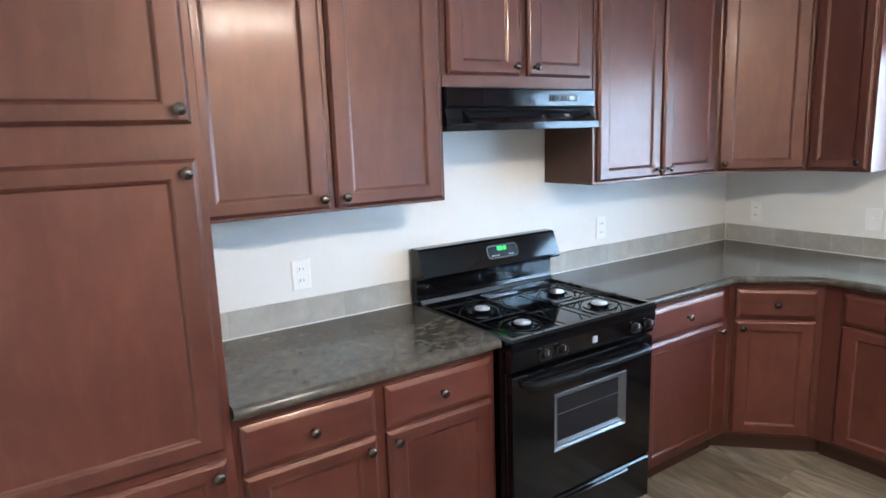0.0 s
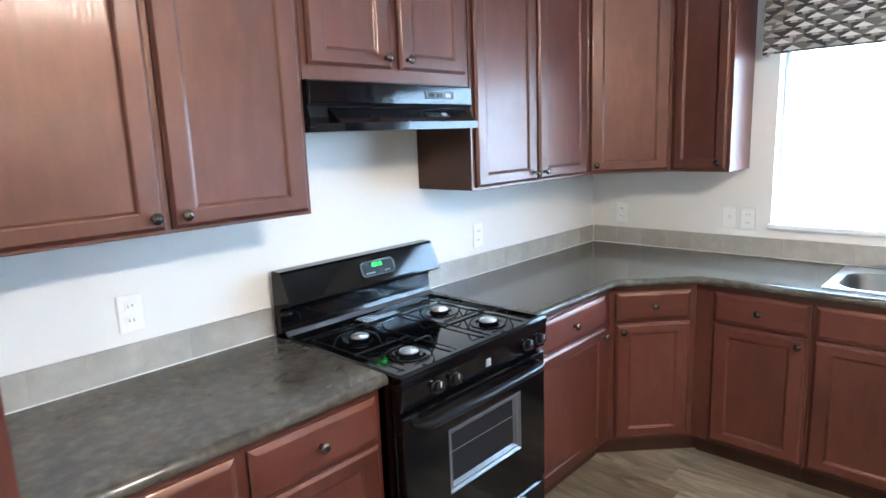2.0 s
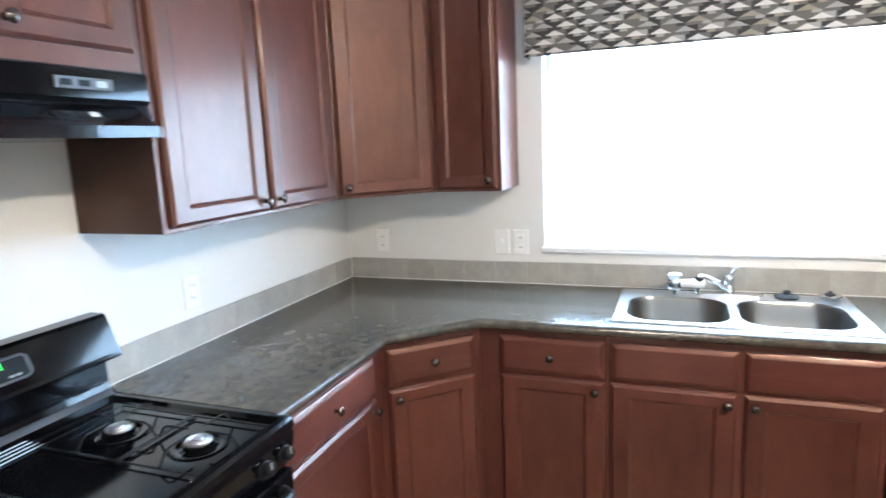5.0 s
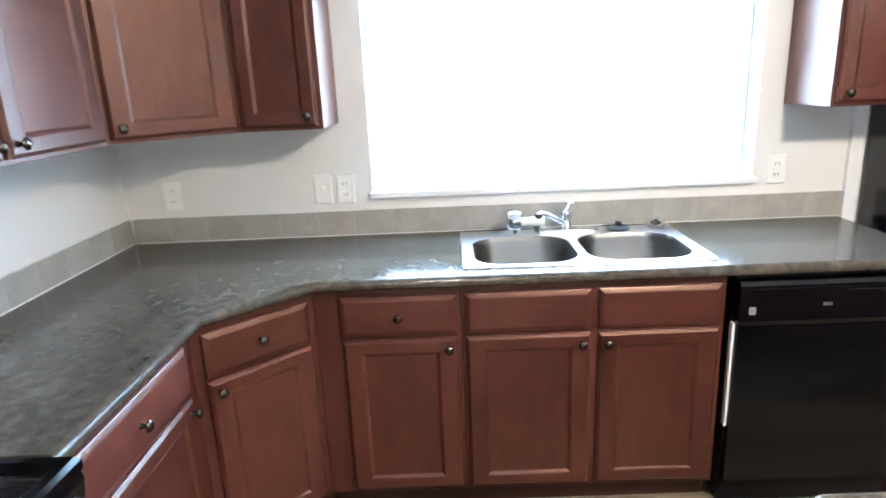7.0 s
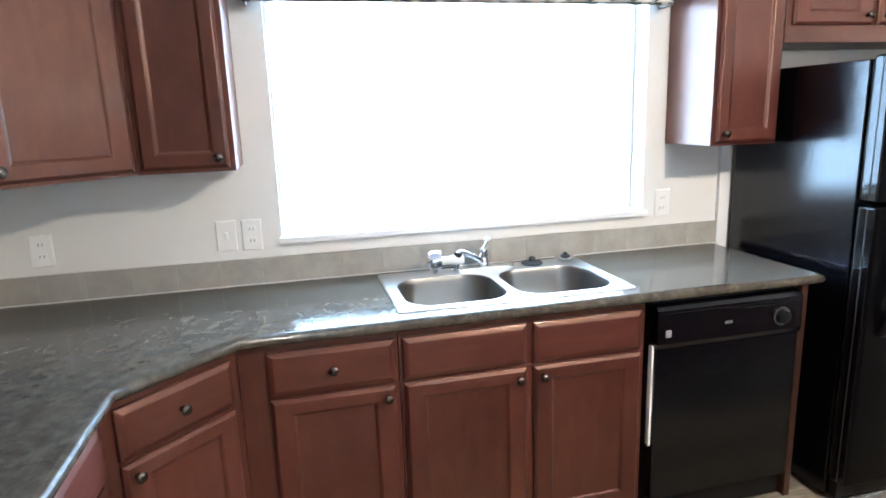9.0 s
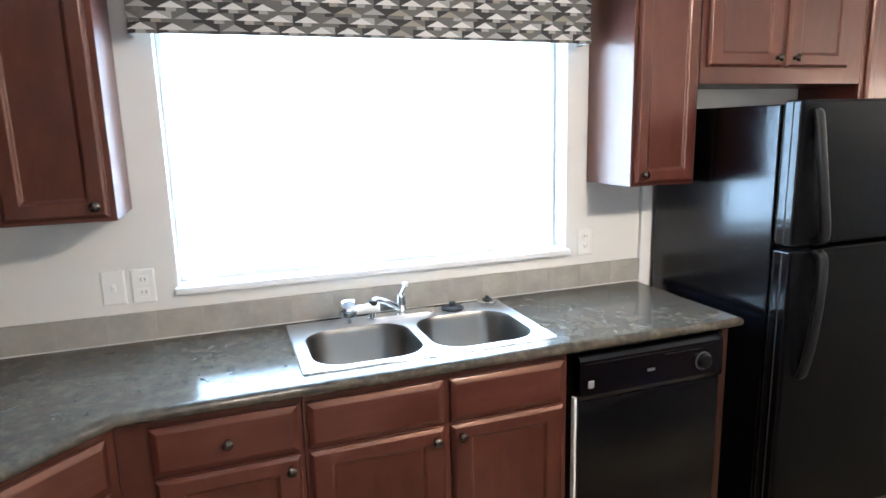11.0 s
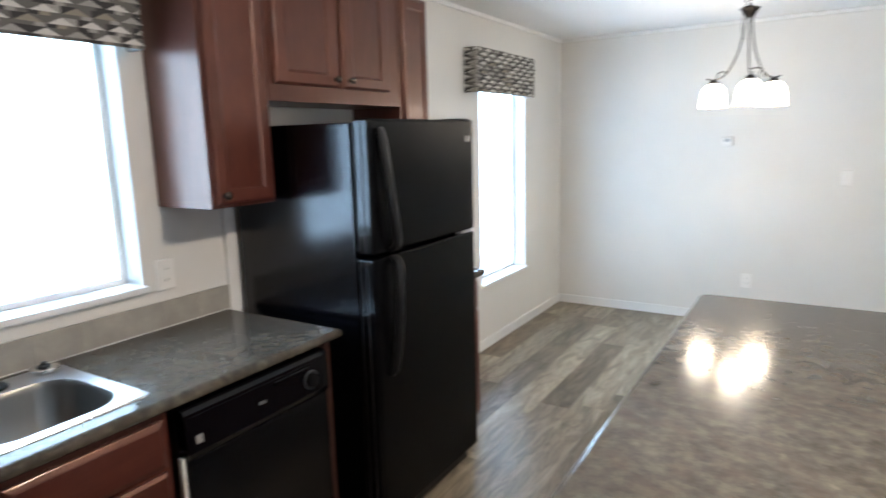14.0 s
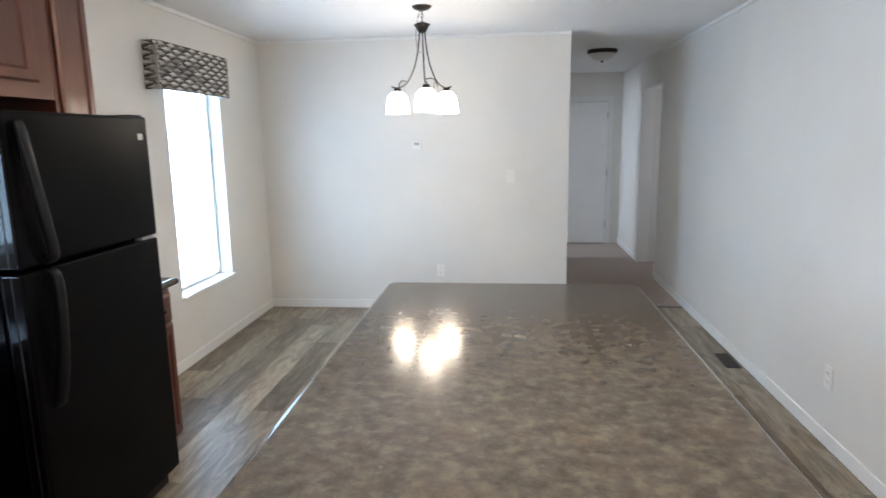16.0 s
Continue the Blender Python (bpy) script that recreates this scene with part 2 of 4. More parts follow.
FABRICS = [fabric_mat("fabric_white", (0.66, 0.64, 0.6)), fabric_mat("fabric_pale_grey", (0.36, 0.345, 0.32)),
           fabric_mat("fabric_grey", (0.15, 0.142, 0.132)), fabric_mat("fabric_charcoal", (0.055, 0.053, 0.053)), fabric_mat("fabric_taupe", (0.3, 0.27, 0.215))]



# ---- mesh helpers ----
def mesh_object(name, bm, material, smooth=False):
    bmesh.ops.recalc_face_normals(bm, faces=bm.faces[:])
    me = bpy.data.meshes.new(name)
    bm.to_mesh(me)
    bm.free()
    for k in (material if isinstance(material, list) else [material]):
        me.materials.append(k)
    if smooth:
        for p in me.polygons:
            p.use_smooth = True
        me.set_sharp_from_angle(angle=radians(38))
    return new(name, me)


def part(name, bm, material, parent, label="", smooth=False):
    """One mesh object under a thing or under a part."""
    ob = mesh_object(name, bm, material, smooth)
    ob.parent = parent
    if label:
        ob["label"] = label
    return ob


def thing(name, m, label, category, group="", kind=""):
    ob = new(name)
    ob.empty_display_size = 0.1
    ob.matrix_world = m
    return tagged(ob, label, category, group, kind)


def box(bm, lo, hi, bevel=0.0, seg=1):
    b2 = bmesh.new()
    bmesh.ops.create_cube(b2, size=1.0)
    for v in b2.verts:
        v.co = Vector([lo[i] + (v.co[i] + 0.5) * (hi[i] - lo[i]) for i in range(3)])
    if bevel:
        bmesh.ops.bevel(b2, geom=b2.edges[:], offset=bevel, segments=seg, affect="EDGES", profile=0.6)
    join(bm, b2)
    return bm


def join(bm, other, m=None):
    made = {}
    for v in other.verts:
        made[v] = bm.verts.new(m @ v.co if m else v.co)
    for f in other.faces:
        nf = bm.faces.new([made[v] for v in f.verts])
        nf.material_index = f.material_index
    other.free()
    return bm


def boxpart(name, lo, hi, material, parent, bevel=0.002, label="", seg=1):
    return part(name, box(bmesh.new(), lo, hi, bevel, seg), material, parent, label)


def lathe(profile, m=None, seg=24, bm=None):
    """Turn (radius, height) pairs about z."""
    bm = bm or bmesh.new()
    m = m or Matrix()
    rings = []
    for r, z in profile:
        if r < 1e-6:
            rings.append([bm.verts.new(m @ Vector((0, 0, z)))])
        else:
            rings.append([bm.verts.new(m @ Vector((r * math.cos(2 * math.pi * k / seg), r * math.sin(2 * math.pi * k / seg), z))) for k in range(seg)])
    for a, b in zip(rings, rings[1:]):
        for k in range(seg):
            j = (k + 1) % seg
            q = [a[k % len(a)], a[j % len(a)], b[j % len(b)], b[k % len(b)]]
            q = [v for i, v in enumerate(q) if v not in q[:i]]
            if len(q) > 2:
                bm.faces.new(q)
    return bm


def tube(points, r, seg=8, bm=None, taper=None):
    """A round bar along a run of points."""
    bm = bm or bmesh.new()
    pts = [Vector(p) for p in points]
    rings = []
    for i, p in enumerate(pts):
        d = (pts[min(i + 1, len(pts) - 1)] - pts[max(i - 1, 0)]).normalized()
        u = d.orthogonal().normalized() if i == 0 else (u - d * u.dot(d)).normalized()
        w = d.cross(u)
        k = r * (taper[i] if taper else 1)
        rings.append([bm.verts.new(p + (u * math.cos(a) + w * math.sin(a)) * k) for a in [2 * math.pi * j / seg for j in range(seg)]])
    for a, b in zip(rings, rings[1:]):
        for j in range(seg):
            bm.faces.new((a[j], a[(j + 1) % seg], b[(j + 1) % seg], b[j]))
    bm.faces.new(rings[0][::-1])
    bm.faces.new(rings[-1])
    return bm


def strap(points, a, b, seg=12):
    """A flattened bar along a run of points that lies broad side to the front."""
    bm = bmesh.new()
    pts = [Vector(p) for p in points]
    rings = []
    for i, p in enumerate(pts):
        d = (pts[min(i + 1, len(pts) - 1)] - pts[max(i - 1, 0)]).normalized()
        u = (Vector((1, 0, 0)) - d * d.x).normalized()
        w = d.cross(u)
        rings.append([bm.verts.new(p + u * a * math.copysign(abs(math.cos(t)) ** 0.6, math.cos(t)) + w * b * math.copysign(abs(math.sin(t)) ** 0.8, math.sin(t))) for t in [2 * math.pi * (j + 0.5) / seg for j in range(seg)]])
    for r0, r1 in zip(rings, rings[1:]):
        for j in range(seg):
            bm.faces.new((r0[j], r0[(j + 1) % seg], r1[(j + 1) % seg], r1[j]))
    bm.faces.new(rings[0][::-1])
    bm.faces.new(rings[-1])
    return bm


def curve_points(ctrl, n=14):
    """Catmull-Rom points through control points."""
    c = [Vector(p) for p in ctrl]
    c = [2 * c[0] - c[1]] + c + [2 * c[-1] - c[-2]]
    out = []
    for i in range(1, len(c) - 2):
        for k in range(n):
            t = k / n
            out.append(0.5 * (2 * c[i] + (c[i + 1] - c[i - 1]) * t + (2 * c[i - 1] - 5 * c[i] + 4 * c[i + 1] - c[i + 2]) * t * t + (3 * c[i] - c[i - 1] - 3 * c[i + 1] + c[i + 2]) * t ** 3))
    out.append(c[-2])
    return out


def extrude_profile(profile, x0, x1, bm=None):
    """A closed (y, z) outline drawn along x."""
    bm = bm or bmesh.new()
    a = [bm.verts.new((x0, y, z)) for y, z in profile]
    b = [bm.verts.new((x1, y, z)) for y, z in profile]
    n = len(profile)
    for k in range(n):
        bm.faces.new((a[k], a[(k + 1) % n], b[(k + 1) % n], b[k]))
    bm.faces.new(a[::-1])
    bm.faces.new(b)
    return bm


def prism(points, z0, z1, bm=None):
    bm = bm or bmesh.new()
    a = [bm.verts.new((x, y, z0)) for x, y in points]
    b = [bm.verts.new((x, y, z1)) for x, y in points]
    n = len(points)
    for k in range(n):
        bm.faces.new((a[k], a[(k + 1) % n], b[(k + 1) % n], b[k]))
    bm.faces.new(a[::-1])
    bm.faces.new(b)
    return bm


def rolled_edge(bm, path, r, zc, side=1, seg=8):
    """A half-round nosing swept along a flat path; side 1 turns it to the right of the way."""
    p = [Vector(q) for q in path]
    rows = []
    for i in range(len(p)):
        d0 = (p[i] - p[i - 1]).normalized() if i else (p[1] - p[0]).normalized()
        d1 = (p[i + 1] - p[i]).normalized() if i < len(p) - 1 else d0
        n0, n1 = Vector((d0.y, -d0.x)) * side, Vector((d1.y, -d1.x)) * side
        nm = (n0 + n1).normalized()
        nm = nm / max(0.3, nm.dot(n0))
        rows.append([bm.verts.new((*(p[i] + nm * r * math.cos(a)), zc + r * math.sin(a))) for a in [math.pi / 2 - math.pi * k / seg for k in range(seg + 1)]])
    for a, b in zip(rows, rows[1:]):
        for k in range(seg):
            bm.faces.new((a[k], a[k + 1], b[k + 1], b[k]))
    bm.faces.new(rows[0])
    bm.faces.new(rows[-1][::-1])
    return bm


def nested(loops, cap=True, back=True, bm=None):
    """Rectangles (x0, x1, z0, z1, y) joined each to the next: the raised or sunk face of a door or drawer."""
    bm = bm or bmesh.new()
    rings = [[bm.verts.new((x, y, z)) for x, z in ((x0, z0), (x1, z0), (x1, z1), (x0, z1))] for x0, x1, z0, z1, y in loops]
    for a, b in zip(rings, rings[1:]):
        for k in range(4):
            bm.faces.new((a[k], a[(k + 1) % 4], b[(k + 1) % 4], b[k]))
    if back:
        bm.faces.new(rings[0][::-1])
    if cap:
        bm.faces.new(rings[-1])
    return bm


def inset(x0, x1, z0, z1, steps):
    return [(x0 + i, x1 - i, z0 + i, z1 - i, y) for i, y in steps]


# ---- cabinet pieces; local x runs along the wall, -y is the front ----
knob_profile = [(0.0, 0.0), (0.0085, 0.0), (0.006, 0.005), (0.005, 0.012), (0.009, 0.016), (0.0145, 0.019), (0.0155, 0.023), (0.0125, 0.027), (0.006, 0.0295), (0.0, 0.030)]


def knob(x, y, z, parent):
    return part("knob", lathe(knob_profile, pose(x, y, z, 90), 16), knob_metal, parent, "small round pewter knob", True)


def cab_door(x0, x1, z0, z1, yf, parent, knob_at=None):
    ws, wr = min(0.074, (x1 - x0) * 0.22), 0.058
    steps = [(0, 0), (0, -0.010), (0.003, -0.0125), (0.008, -0.0175), (0.011, -0.019)]
    loops = [(x0 + i, x1 - i, z0 + i, z1 - i, yf + d) for i, d in steps]
    loops += [(x0 + ws + i, x1 - ws - i, z0 + wr + i, z1 - wr - i, yf + d) for i, d in ((-0.013, -0.019), (-0.007, -0.0165), (-0.004, -0.0125), (0.0, -0.0105))]
    f = part("door", nested(loops, cap=False), cherry, parent)
    part("panel", box(bmesh.new(), (x0 + ws - 0.001, yf - 0.0105, z0 + wr - 0.001), (x1 - ws + 0.001, yf - 0.003, z1 - wr + 0.001)), cherry, f)
    if knob_at:
        kx = x0 + 0.03 if knob_at[0] == "l" else x1 - 0.03
        kz = z0 + 0.034 if knob_at[1] == "b" else z1 - 0.034
        knob(kx, yf - 0.019, kz, f)
    return f


def drawer_front(x0, x1, z0, z1, yf, parent, knobbed=True):
    f = part("drawer_front", nested(inset(x0, x1, z0, z1, [(0, yf), (0, yf - 0.011), (0.004, yf - 0.0135), (0.013, yf - 0.0175), (0.018, yf - 0.019)])), cherry_h, parent)
    if knobbed:
        knob((x0 + x1) / 2, yf - 0.019, (z0 + z1) / 2, f)
    return f


BASE_D, UP_D, UP_Z0, UP_Z1 = 0.578, 0.304, 1.372, 2.286


def wall_pose(x, side):
    return pose(x, 0, 0) if side == "north" else pose(0, x, 0, 0, 0, -90)


def base_cabinet(m, width, fronts, label, depth=BASE_D, top=0.876):
    """fronts: (x0, x1, knob side of the door, drawer has a knob)."""
    t = thing("base_cabinet", m, label, "cabinet", "cherry base cabinets")
    boxpart("body", (0.0005, -depth, 0.1), (width - 0.0005, -0.003, top), cherry, t, 0.0015)
    if top < 0.876:
        boxpart("top_rail", (0.0005, -depth, top), (width - 0.0005, -depth + 0.018, 0.876), cherry, t, 0.001)
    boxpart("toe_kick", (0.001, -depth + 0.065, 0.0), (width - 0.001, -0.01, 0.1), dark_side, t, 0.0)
    for x0, x1, side, kn in fronts:
        drawer_front(x0, x1, 0.706, 0.846, -depth, t, kn)
        cab_door(x0, x1, 0.118, 0.692, -depth, t, side + "t")
    return t


def wall_cabinet(m, width, doors, label, z0=UP_Z0, z1=UP_Z1, depth=UP_D, rail=0.012, side=cherry):
    t = thing("wall_cabinet", m, label, "cabinet", "cherry wall cabinets")
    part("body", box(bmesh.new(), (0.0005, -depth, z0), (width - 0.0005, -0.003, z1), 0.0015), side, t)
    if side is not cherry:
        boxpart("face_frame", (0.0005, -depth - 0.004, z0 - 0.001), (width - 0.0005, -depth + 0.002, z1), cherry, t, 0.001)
    for x0, x1, s in doors:
        cab_door(x0, x1, z0 + rail, z1 - 0.012, -depth - (0.004 if side is not cherry else 0), t, s + "b")
    return t


# ---- structure ----
X_W, Y_S, H = -3.85, -6.785, 2.44
T = 0.12


def wall(name, boxes, label="plain off-white painted wall"):
    bm = bmesh.new()
    for lo, hi in boxes:
        box(bm, lo, hi)
    return tagged(mesh_object(name, bm, wall_paint), label, "wall", kind="structure")


KW = (-2.556, -1.02, 1.087, 2.05)
DW = (-5.985, -5.20, 0.505, 2.02)
E0, E1 = -10.6, 0.0
wall("wall_east", [((0, KW[1], 0), (T, E1, H)), ((0, KW[0], 0), (T, KW[1], KW[2])), ((0, KW[0], KW[3]), (T, KW[1], H)),
                   ((0, DW[1], 0), (T, KW[0], H)), ((0, DW[0], 0), (T, DW[1], DW[2])), ((0, DW[0], DW[3]), (T, DW[1], H)),
                   ((0, Y_S, 0), (T, DW[0], H))], "off-white painted wall with two bright windows")
wall("wall_north", [((-6.0, 0, 0), (T, T, H))])
wall("wall_south", [((-2.77, Y_S - T, 0), (T, Y_S, H))], "off-white dining room wall ending at the hallway")
# hidden opening near the hall end, added so fill reaches the door
wall("wall_hall_east", [((-2.77, -9.3, 0), (-2.65, Y_S - T, H)), ((-2.77, -10.4, 0), (-2.65, -10.15, H)), ((-2.77, -10.15, 2.05), (-2.65, -9.3, H))])
# unseen room added round the lamp that brightens the hall end
wall("wall_added_far_room", [((-2.65, -8.72, 0), (0, -8.6, H)), ((-2.65, -10.52, 0), (0, -10.4, H)), ((0, -9.0, 0), (T, -8.6, H)), ((0, -10.52, 0), (T, -10.1, H)), ((0, -10.1, 0), (T, -9.0, 0.9)), ((0, -10.1, 2.0), (T, -9.0, H))])
wall("wall_hall_end", [((-5.2, -10.52, 0), (-2.65, -10.4, H))])
# the wide gap at y -3.6..-1.8 is added to let the west fill in
wall("wall_west", [((X_W - T, -8.08, 0), (X_W, -3.6, H)), ((X_W - T, -10.4, 0), (X_W, -9.03, H)), ((X_W - T, -9.03, 2.1), (X_W, -8.08, H)),
                   ((X_W - T, -3.6, 2.2), (X_W, -1.8, H)), ((X_W - T, -1.8, 0), (X_W, 0, H))], "plain off-white wall with a doorway off the hallway")
# the window hole in the side room's west wall is added, unseen
wall("wall_side_room", [((-5.2, -9.15, 0), (X_W - T, -9.03, H)), ((-5.32, -9.15, 0), (-5.2, -8.9, H)), ((-5.32, -7.75, 0), (-5.2, -7.5, H)), ((-5.32, -8.9, 0), (-5.2, -7.75, 0.9)), ((-5.32, -8.9, 2.0), (-5.2, -7.75, H)), ((-5.2, -7.62, 0), (X_W - T, -7.5, H))])
# unseen room with a window hole, added to hold the west fill lamp
NR = -6.0
wall("wall_added_next_room", [((NR, -4.12, 0), (X_W - T, -4.0, H)), ((NR - T, -4.12, 0), (NR, -3.5, H)), ((NR - T, -0.7, 0), (NR, T, H)), ((NR - T, -3.5, 0), (NR, -0.7, 0.75)), ((NR - T, -3.5, 2.1), (NR, -0.7, H))])
bm = bmesh.new()
box(bm, (-6.12, -10.52, H), (T, T, H + 0.1))
tagged(mesh_object("ceiling", bm, ceiling_paint), "smooth white painted ceiling", "ceiling", kind="structure")

# trim: baseboards and narrow cove at the ceiling
bm = bmesh.new()
for lo, hi in [((-0.012, Y_S, 0), (0, -4.07, 0.078)), ((-2.77, Y_S, 0), (-0.012, Y_S + 0.012, 0.078)), ((X_W, -8.08, 0), (X_W + 0.012, -3.6, 0.078)),
               ((-2.782, -10.4, 0), (-2.77, Y_S, 0.078)), ((X_W, -10.4, 0), (X_W + 0.012, -9.03, 0.078)), ((X_W - T, -9.03, 0), (X_W - 0.001, -9.018, 0.078))]:
    box(bm, lo, hi, 0.003)
tagged(mesh_object("baseboard", bm, trim_white), "low white painted baseboard", "baseboard", kind="structure")
bm = bmesh.new()
for lo, hi in [((-0.022, Y_S, H - 0.03), (-0.001, -3.83, H - 0.001)), ((-2.77, Y_S + 0.001, H - 0.03), (-0.022, Y_S + 0.022, H - 0.001)), ((X_W + 0.001, -8.08, H - 0.03), (X_W + 0.022, -0.01, H - 0.001))]:
    box(bm, lo, hi, 0.008, 2)
tagged(mesh_object("trim", bm, trim_white), "narrow white cove trim along the ceiling", "trim", kind="structure")


def window(name, y0, y1, z0, z1, label):
    t = thing(name, pose(0, 0, 0), label, "window", kind="structure")
    f = 0.022
    bm = bmesh.new()
    for lo, hi in [((0.1, y0, z0), (0.118, y0 + f, z1)), ((0.1, y1 - f, z0), (0.118, y1, z1)), ((0.1, y0 + f, z0), (0.118, y1 - f, z0 + f)), ((0.1, y0 + f, z1 - f), (0.118, y1 - f, z1))]:
        box(bm, lo, hi, 0.004)
    part("window_frame", bm, trim_white, t, "white vinyl frame")
    boxpart("window_sill", (-0.028, y0 - 0.012, z0 - 0.022), (0.1, y1 + 0.012, z0 + 0.003), trim_white, t, 0.006, "white painted sill", 2)
    p = part("pane", box(bmesh.new(), (0.108, y0 + f - 0.004, z0 + f - 0.004), (0.112, y1 - f + 0.004, z1 - f + 0.004)), glass, t)
    p.visible_shadow = False
    return t


window("window_1", *KW, "wide white-framed kitchen window full of bright daylight")
window("window_2", *DW, "tall narrow white-framed dining window full of bright daylight")
bm = bmesh.new()
box(bm, (2.5, -14, -3), (2.52, 6, 7))
tagged(mesh_object("backdrop", bm, daylight), "bright washed-out daylight outside the windows", "sky", kind="structure")
rect_light("daylight_or_fill", *KW, WINDOW_GLOW)
rect_light("daylight_or_fill", *DW, WINDOW_GLOW)
# added fill from the west; no such window is known
rect_light("daylight_or_fill", -3.5, -0.7, 0.75, 2.1, WEST_FILL, NR - 0.1, math.pi).data.color = (0.95, 0.97, 1.0)
# added fill for the hall door, out of sight behind the dining wall
rect_light("daylight_or_fill", -10.1, -9.0, 0.9, 2.0, WINDOW_GLOW * 2).data.color = (0.8, 0.9, 1.0)
# added fill lamp in the side room, set in that unseen hole
rect_light("daylight_or_fill", -8.9, -7.75, 0.9, 2.0, 1.8, -5.28, math.pi).data.color = (0.9, 0.95, 1.0)


# hall door with two sunk panels and its casing
t = thing("door_1", pose(-3.25, -10.4, 0), "closed white panelled interior door in the hallway", "door", kind="structure")
dw = 0.4
bm = bmesh.new()
for x0, x1, z0, z1 in [(-dw, -dw + 0.11, 0.012, 2.03), (dw - 0.11, dw, 0.012, 2.03), (-dw + 0.11, dw - 0.11, 0.012, 0.2), (-dw + 0.11, dw - 0.11, 0.62, 0.82), (-dw + 0.11, dw - 0.11, 1.9, 2.03)]:
    box(bm, (x0, 0.004, z0), (x1, 0.035, z1), 0.003)
part("door_leaf", bm, trim_white, t)
for z0, z1 in ((0.2, 0.62), (0.82, 1.9)):
    boxpart("panel", (-dw + 0.108, 0.004, z0 - 0.002), (dw - 0.108, 0.026, z1 + 0.002), trim_white, t, 0.0)
bm = bmesh.new()
for x0, x1, z0, z1 in [(-dw - 0.075, -dw - 0.005, 0, 2.11), (dw + 0.005, dw + 0.075, 0, 2.11), (-dw - 0.005, dw + 0.005, 2.04, 2.11)]:
    box(bm, (x0, 0.003, z0), (x1, 0.02, z1), 0.003)
part("casing", bm, trim_white, t)
# dark box for the shade in the gap below the leaf
part("gap_shade", box(bmesh.new(), (-dw, 0.003, 0.0), (dw, 0.03, 0.012)), gap_dark, t, "dark strip standing in for the shaded gap under the door")
for z in (0.25, 1.0, 1.8):
    part("hinge", box(bmesh.new(), (-dw - 0.008, 0.035, z), (-dw + 0.006, 0.042, z + 0.09), 0.001), steel, t)
t = thing("door_2", pose(X_W - T / 2, -8.08, 0), "white-cased open doorway off the hallway", "doorway", kind="structure")
boxpart("jamb", (-0.07, -0.015, 0), (0.07, -0.001, 2.1), trim_white, t)
boxpart("jamb", (-0.07, -0.949, 0), (0.07, -0.935, 2.1), trim_white, t)
boxpart("head", (-0.07, -0.935, 2.086), (0.07, -0.015, 2.099), trim_white, t)


# ---- kitchen: base cabinets ----
base_cabinet(wall_pose(-3.208, "north"), 0.903, [(0.018, 0.428, "r", True), (0.464, 0.882, "l", True)], "cherry base cabinet with two drawers and two doors, beside the range")
base_cabinet(wall_pose(-1.533, "north"), 0.6625, [(0.03, 0.6, "r", True)], "cherry base cabinet, one drawer over one door, beside the range")
base_cabinet(wall_pose(-0.8705, "east"), 0.4845, [(0.086, 0.472, "r", True)], "cherry base cabinet, one drawer over one door, beside the sink")
base_cabinet(wall_pose(-1.356, "east"), 0.868, [(0.013, 0.427, "r", False), (0.452, 0.85, "l", False)], "cherry sink base cabinet with two false drawer fronts and two doors", top=0.7)

# corner base with its face across the corner
fw = 0.2925 * math.sqrt(2)
t = thing("base_cabinet", pose(-0.8705, -0.578, 0, 0, 0, -45), "cherry corner base cabinet with an angled drawer and door", "cabinet", "cherry base cabinets")
Rc = pose(-0.8705, -0.578, 0, 0, 0, -45).inverted()
loc = lambda pts: [tuple((Rc @ Vector((x, y, 0)))[:2]) for x, y in pts]
part("body", prism(loc([(-0.8700, -0.003), (-0.8700, -0.577), (-0.577, -0.8700), (-0.003, -0.8700), (-0.003, -0.003)]), 0.1, 0.876), cherry, t)
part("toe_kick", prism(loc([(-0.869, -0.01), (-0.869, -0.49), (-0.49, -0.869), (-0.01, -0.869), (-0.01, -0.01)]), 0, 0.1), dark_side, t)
drawer_front(0.03, fw - 0.03, 0.706, 0.846, 0, t)
cab_door(0.03, fw - 0.03, 0.118, 0.692, 0, t, "lt")

# end panel past the dishwasher
t = thing("end_panel", wall_pose(-2.862, "east"), "dark wood end panel between dishwasher and refrigerator", "panel")
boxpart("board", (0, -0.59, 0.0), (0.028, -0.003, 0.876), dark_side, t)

# pantry
t = thing("pantry_cabinet", pose(X_W + 0.003, 0, 0), "tall cherry pantry cabinet with three stacked doors", "cabinet")
pw = 0.637
boxpart("body", (0, -0.592, 0.1), (pw, -0.003, 2.31), cherry, t, 0.0015)
boxpart("toe_kick", (0, -0.53, 0), (pw, -0.01, 0.1), dark_side, t, 0)
cab_door(0.03, pw - 0.022, 1.655, 2.28, -0.592, t, "rb")
cab_door(0.03, pw - 0.022, 0.80, 1.572, -0.592, t, "rt")
cab_door(0.03, pw - 0.022, 0.118, 0.774, -0.592, t, "rt")

# ---- kitchen: wall cabinets ----
wall_cabinet(wall_pose(-3.208, "north"), 0.905, [(0.018, 0.444, "r"), (0.464, 0.889, "l")], "cherry two-door wall cabinet beside the pantry")
wall_cabinet(wall_pose(-2.302, "north"), 0.777, [(0.022, 0.362, "r"), (0.402, 0.748, "l")], "short cherry two-door wall cabinet over the range hood", 1.782, UP_Z1, rail=0.045)
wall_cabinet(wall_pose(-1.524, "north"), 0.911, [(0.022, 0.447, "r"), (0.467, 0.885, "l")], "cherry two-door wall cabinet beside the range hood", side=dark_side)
uc = 0.611
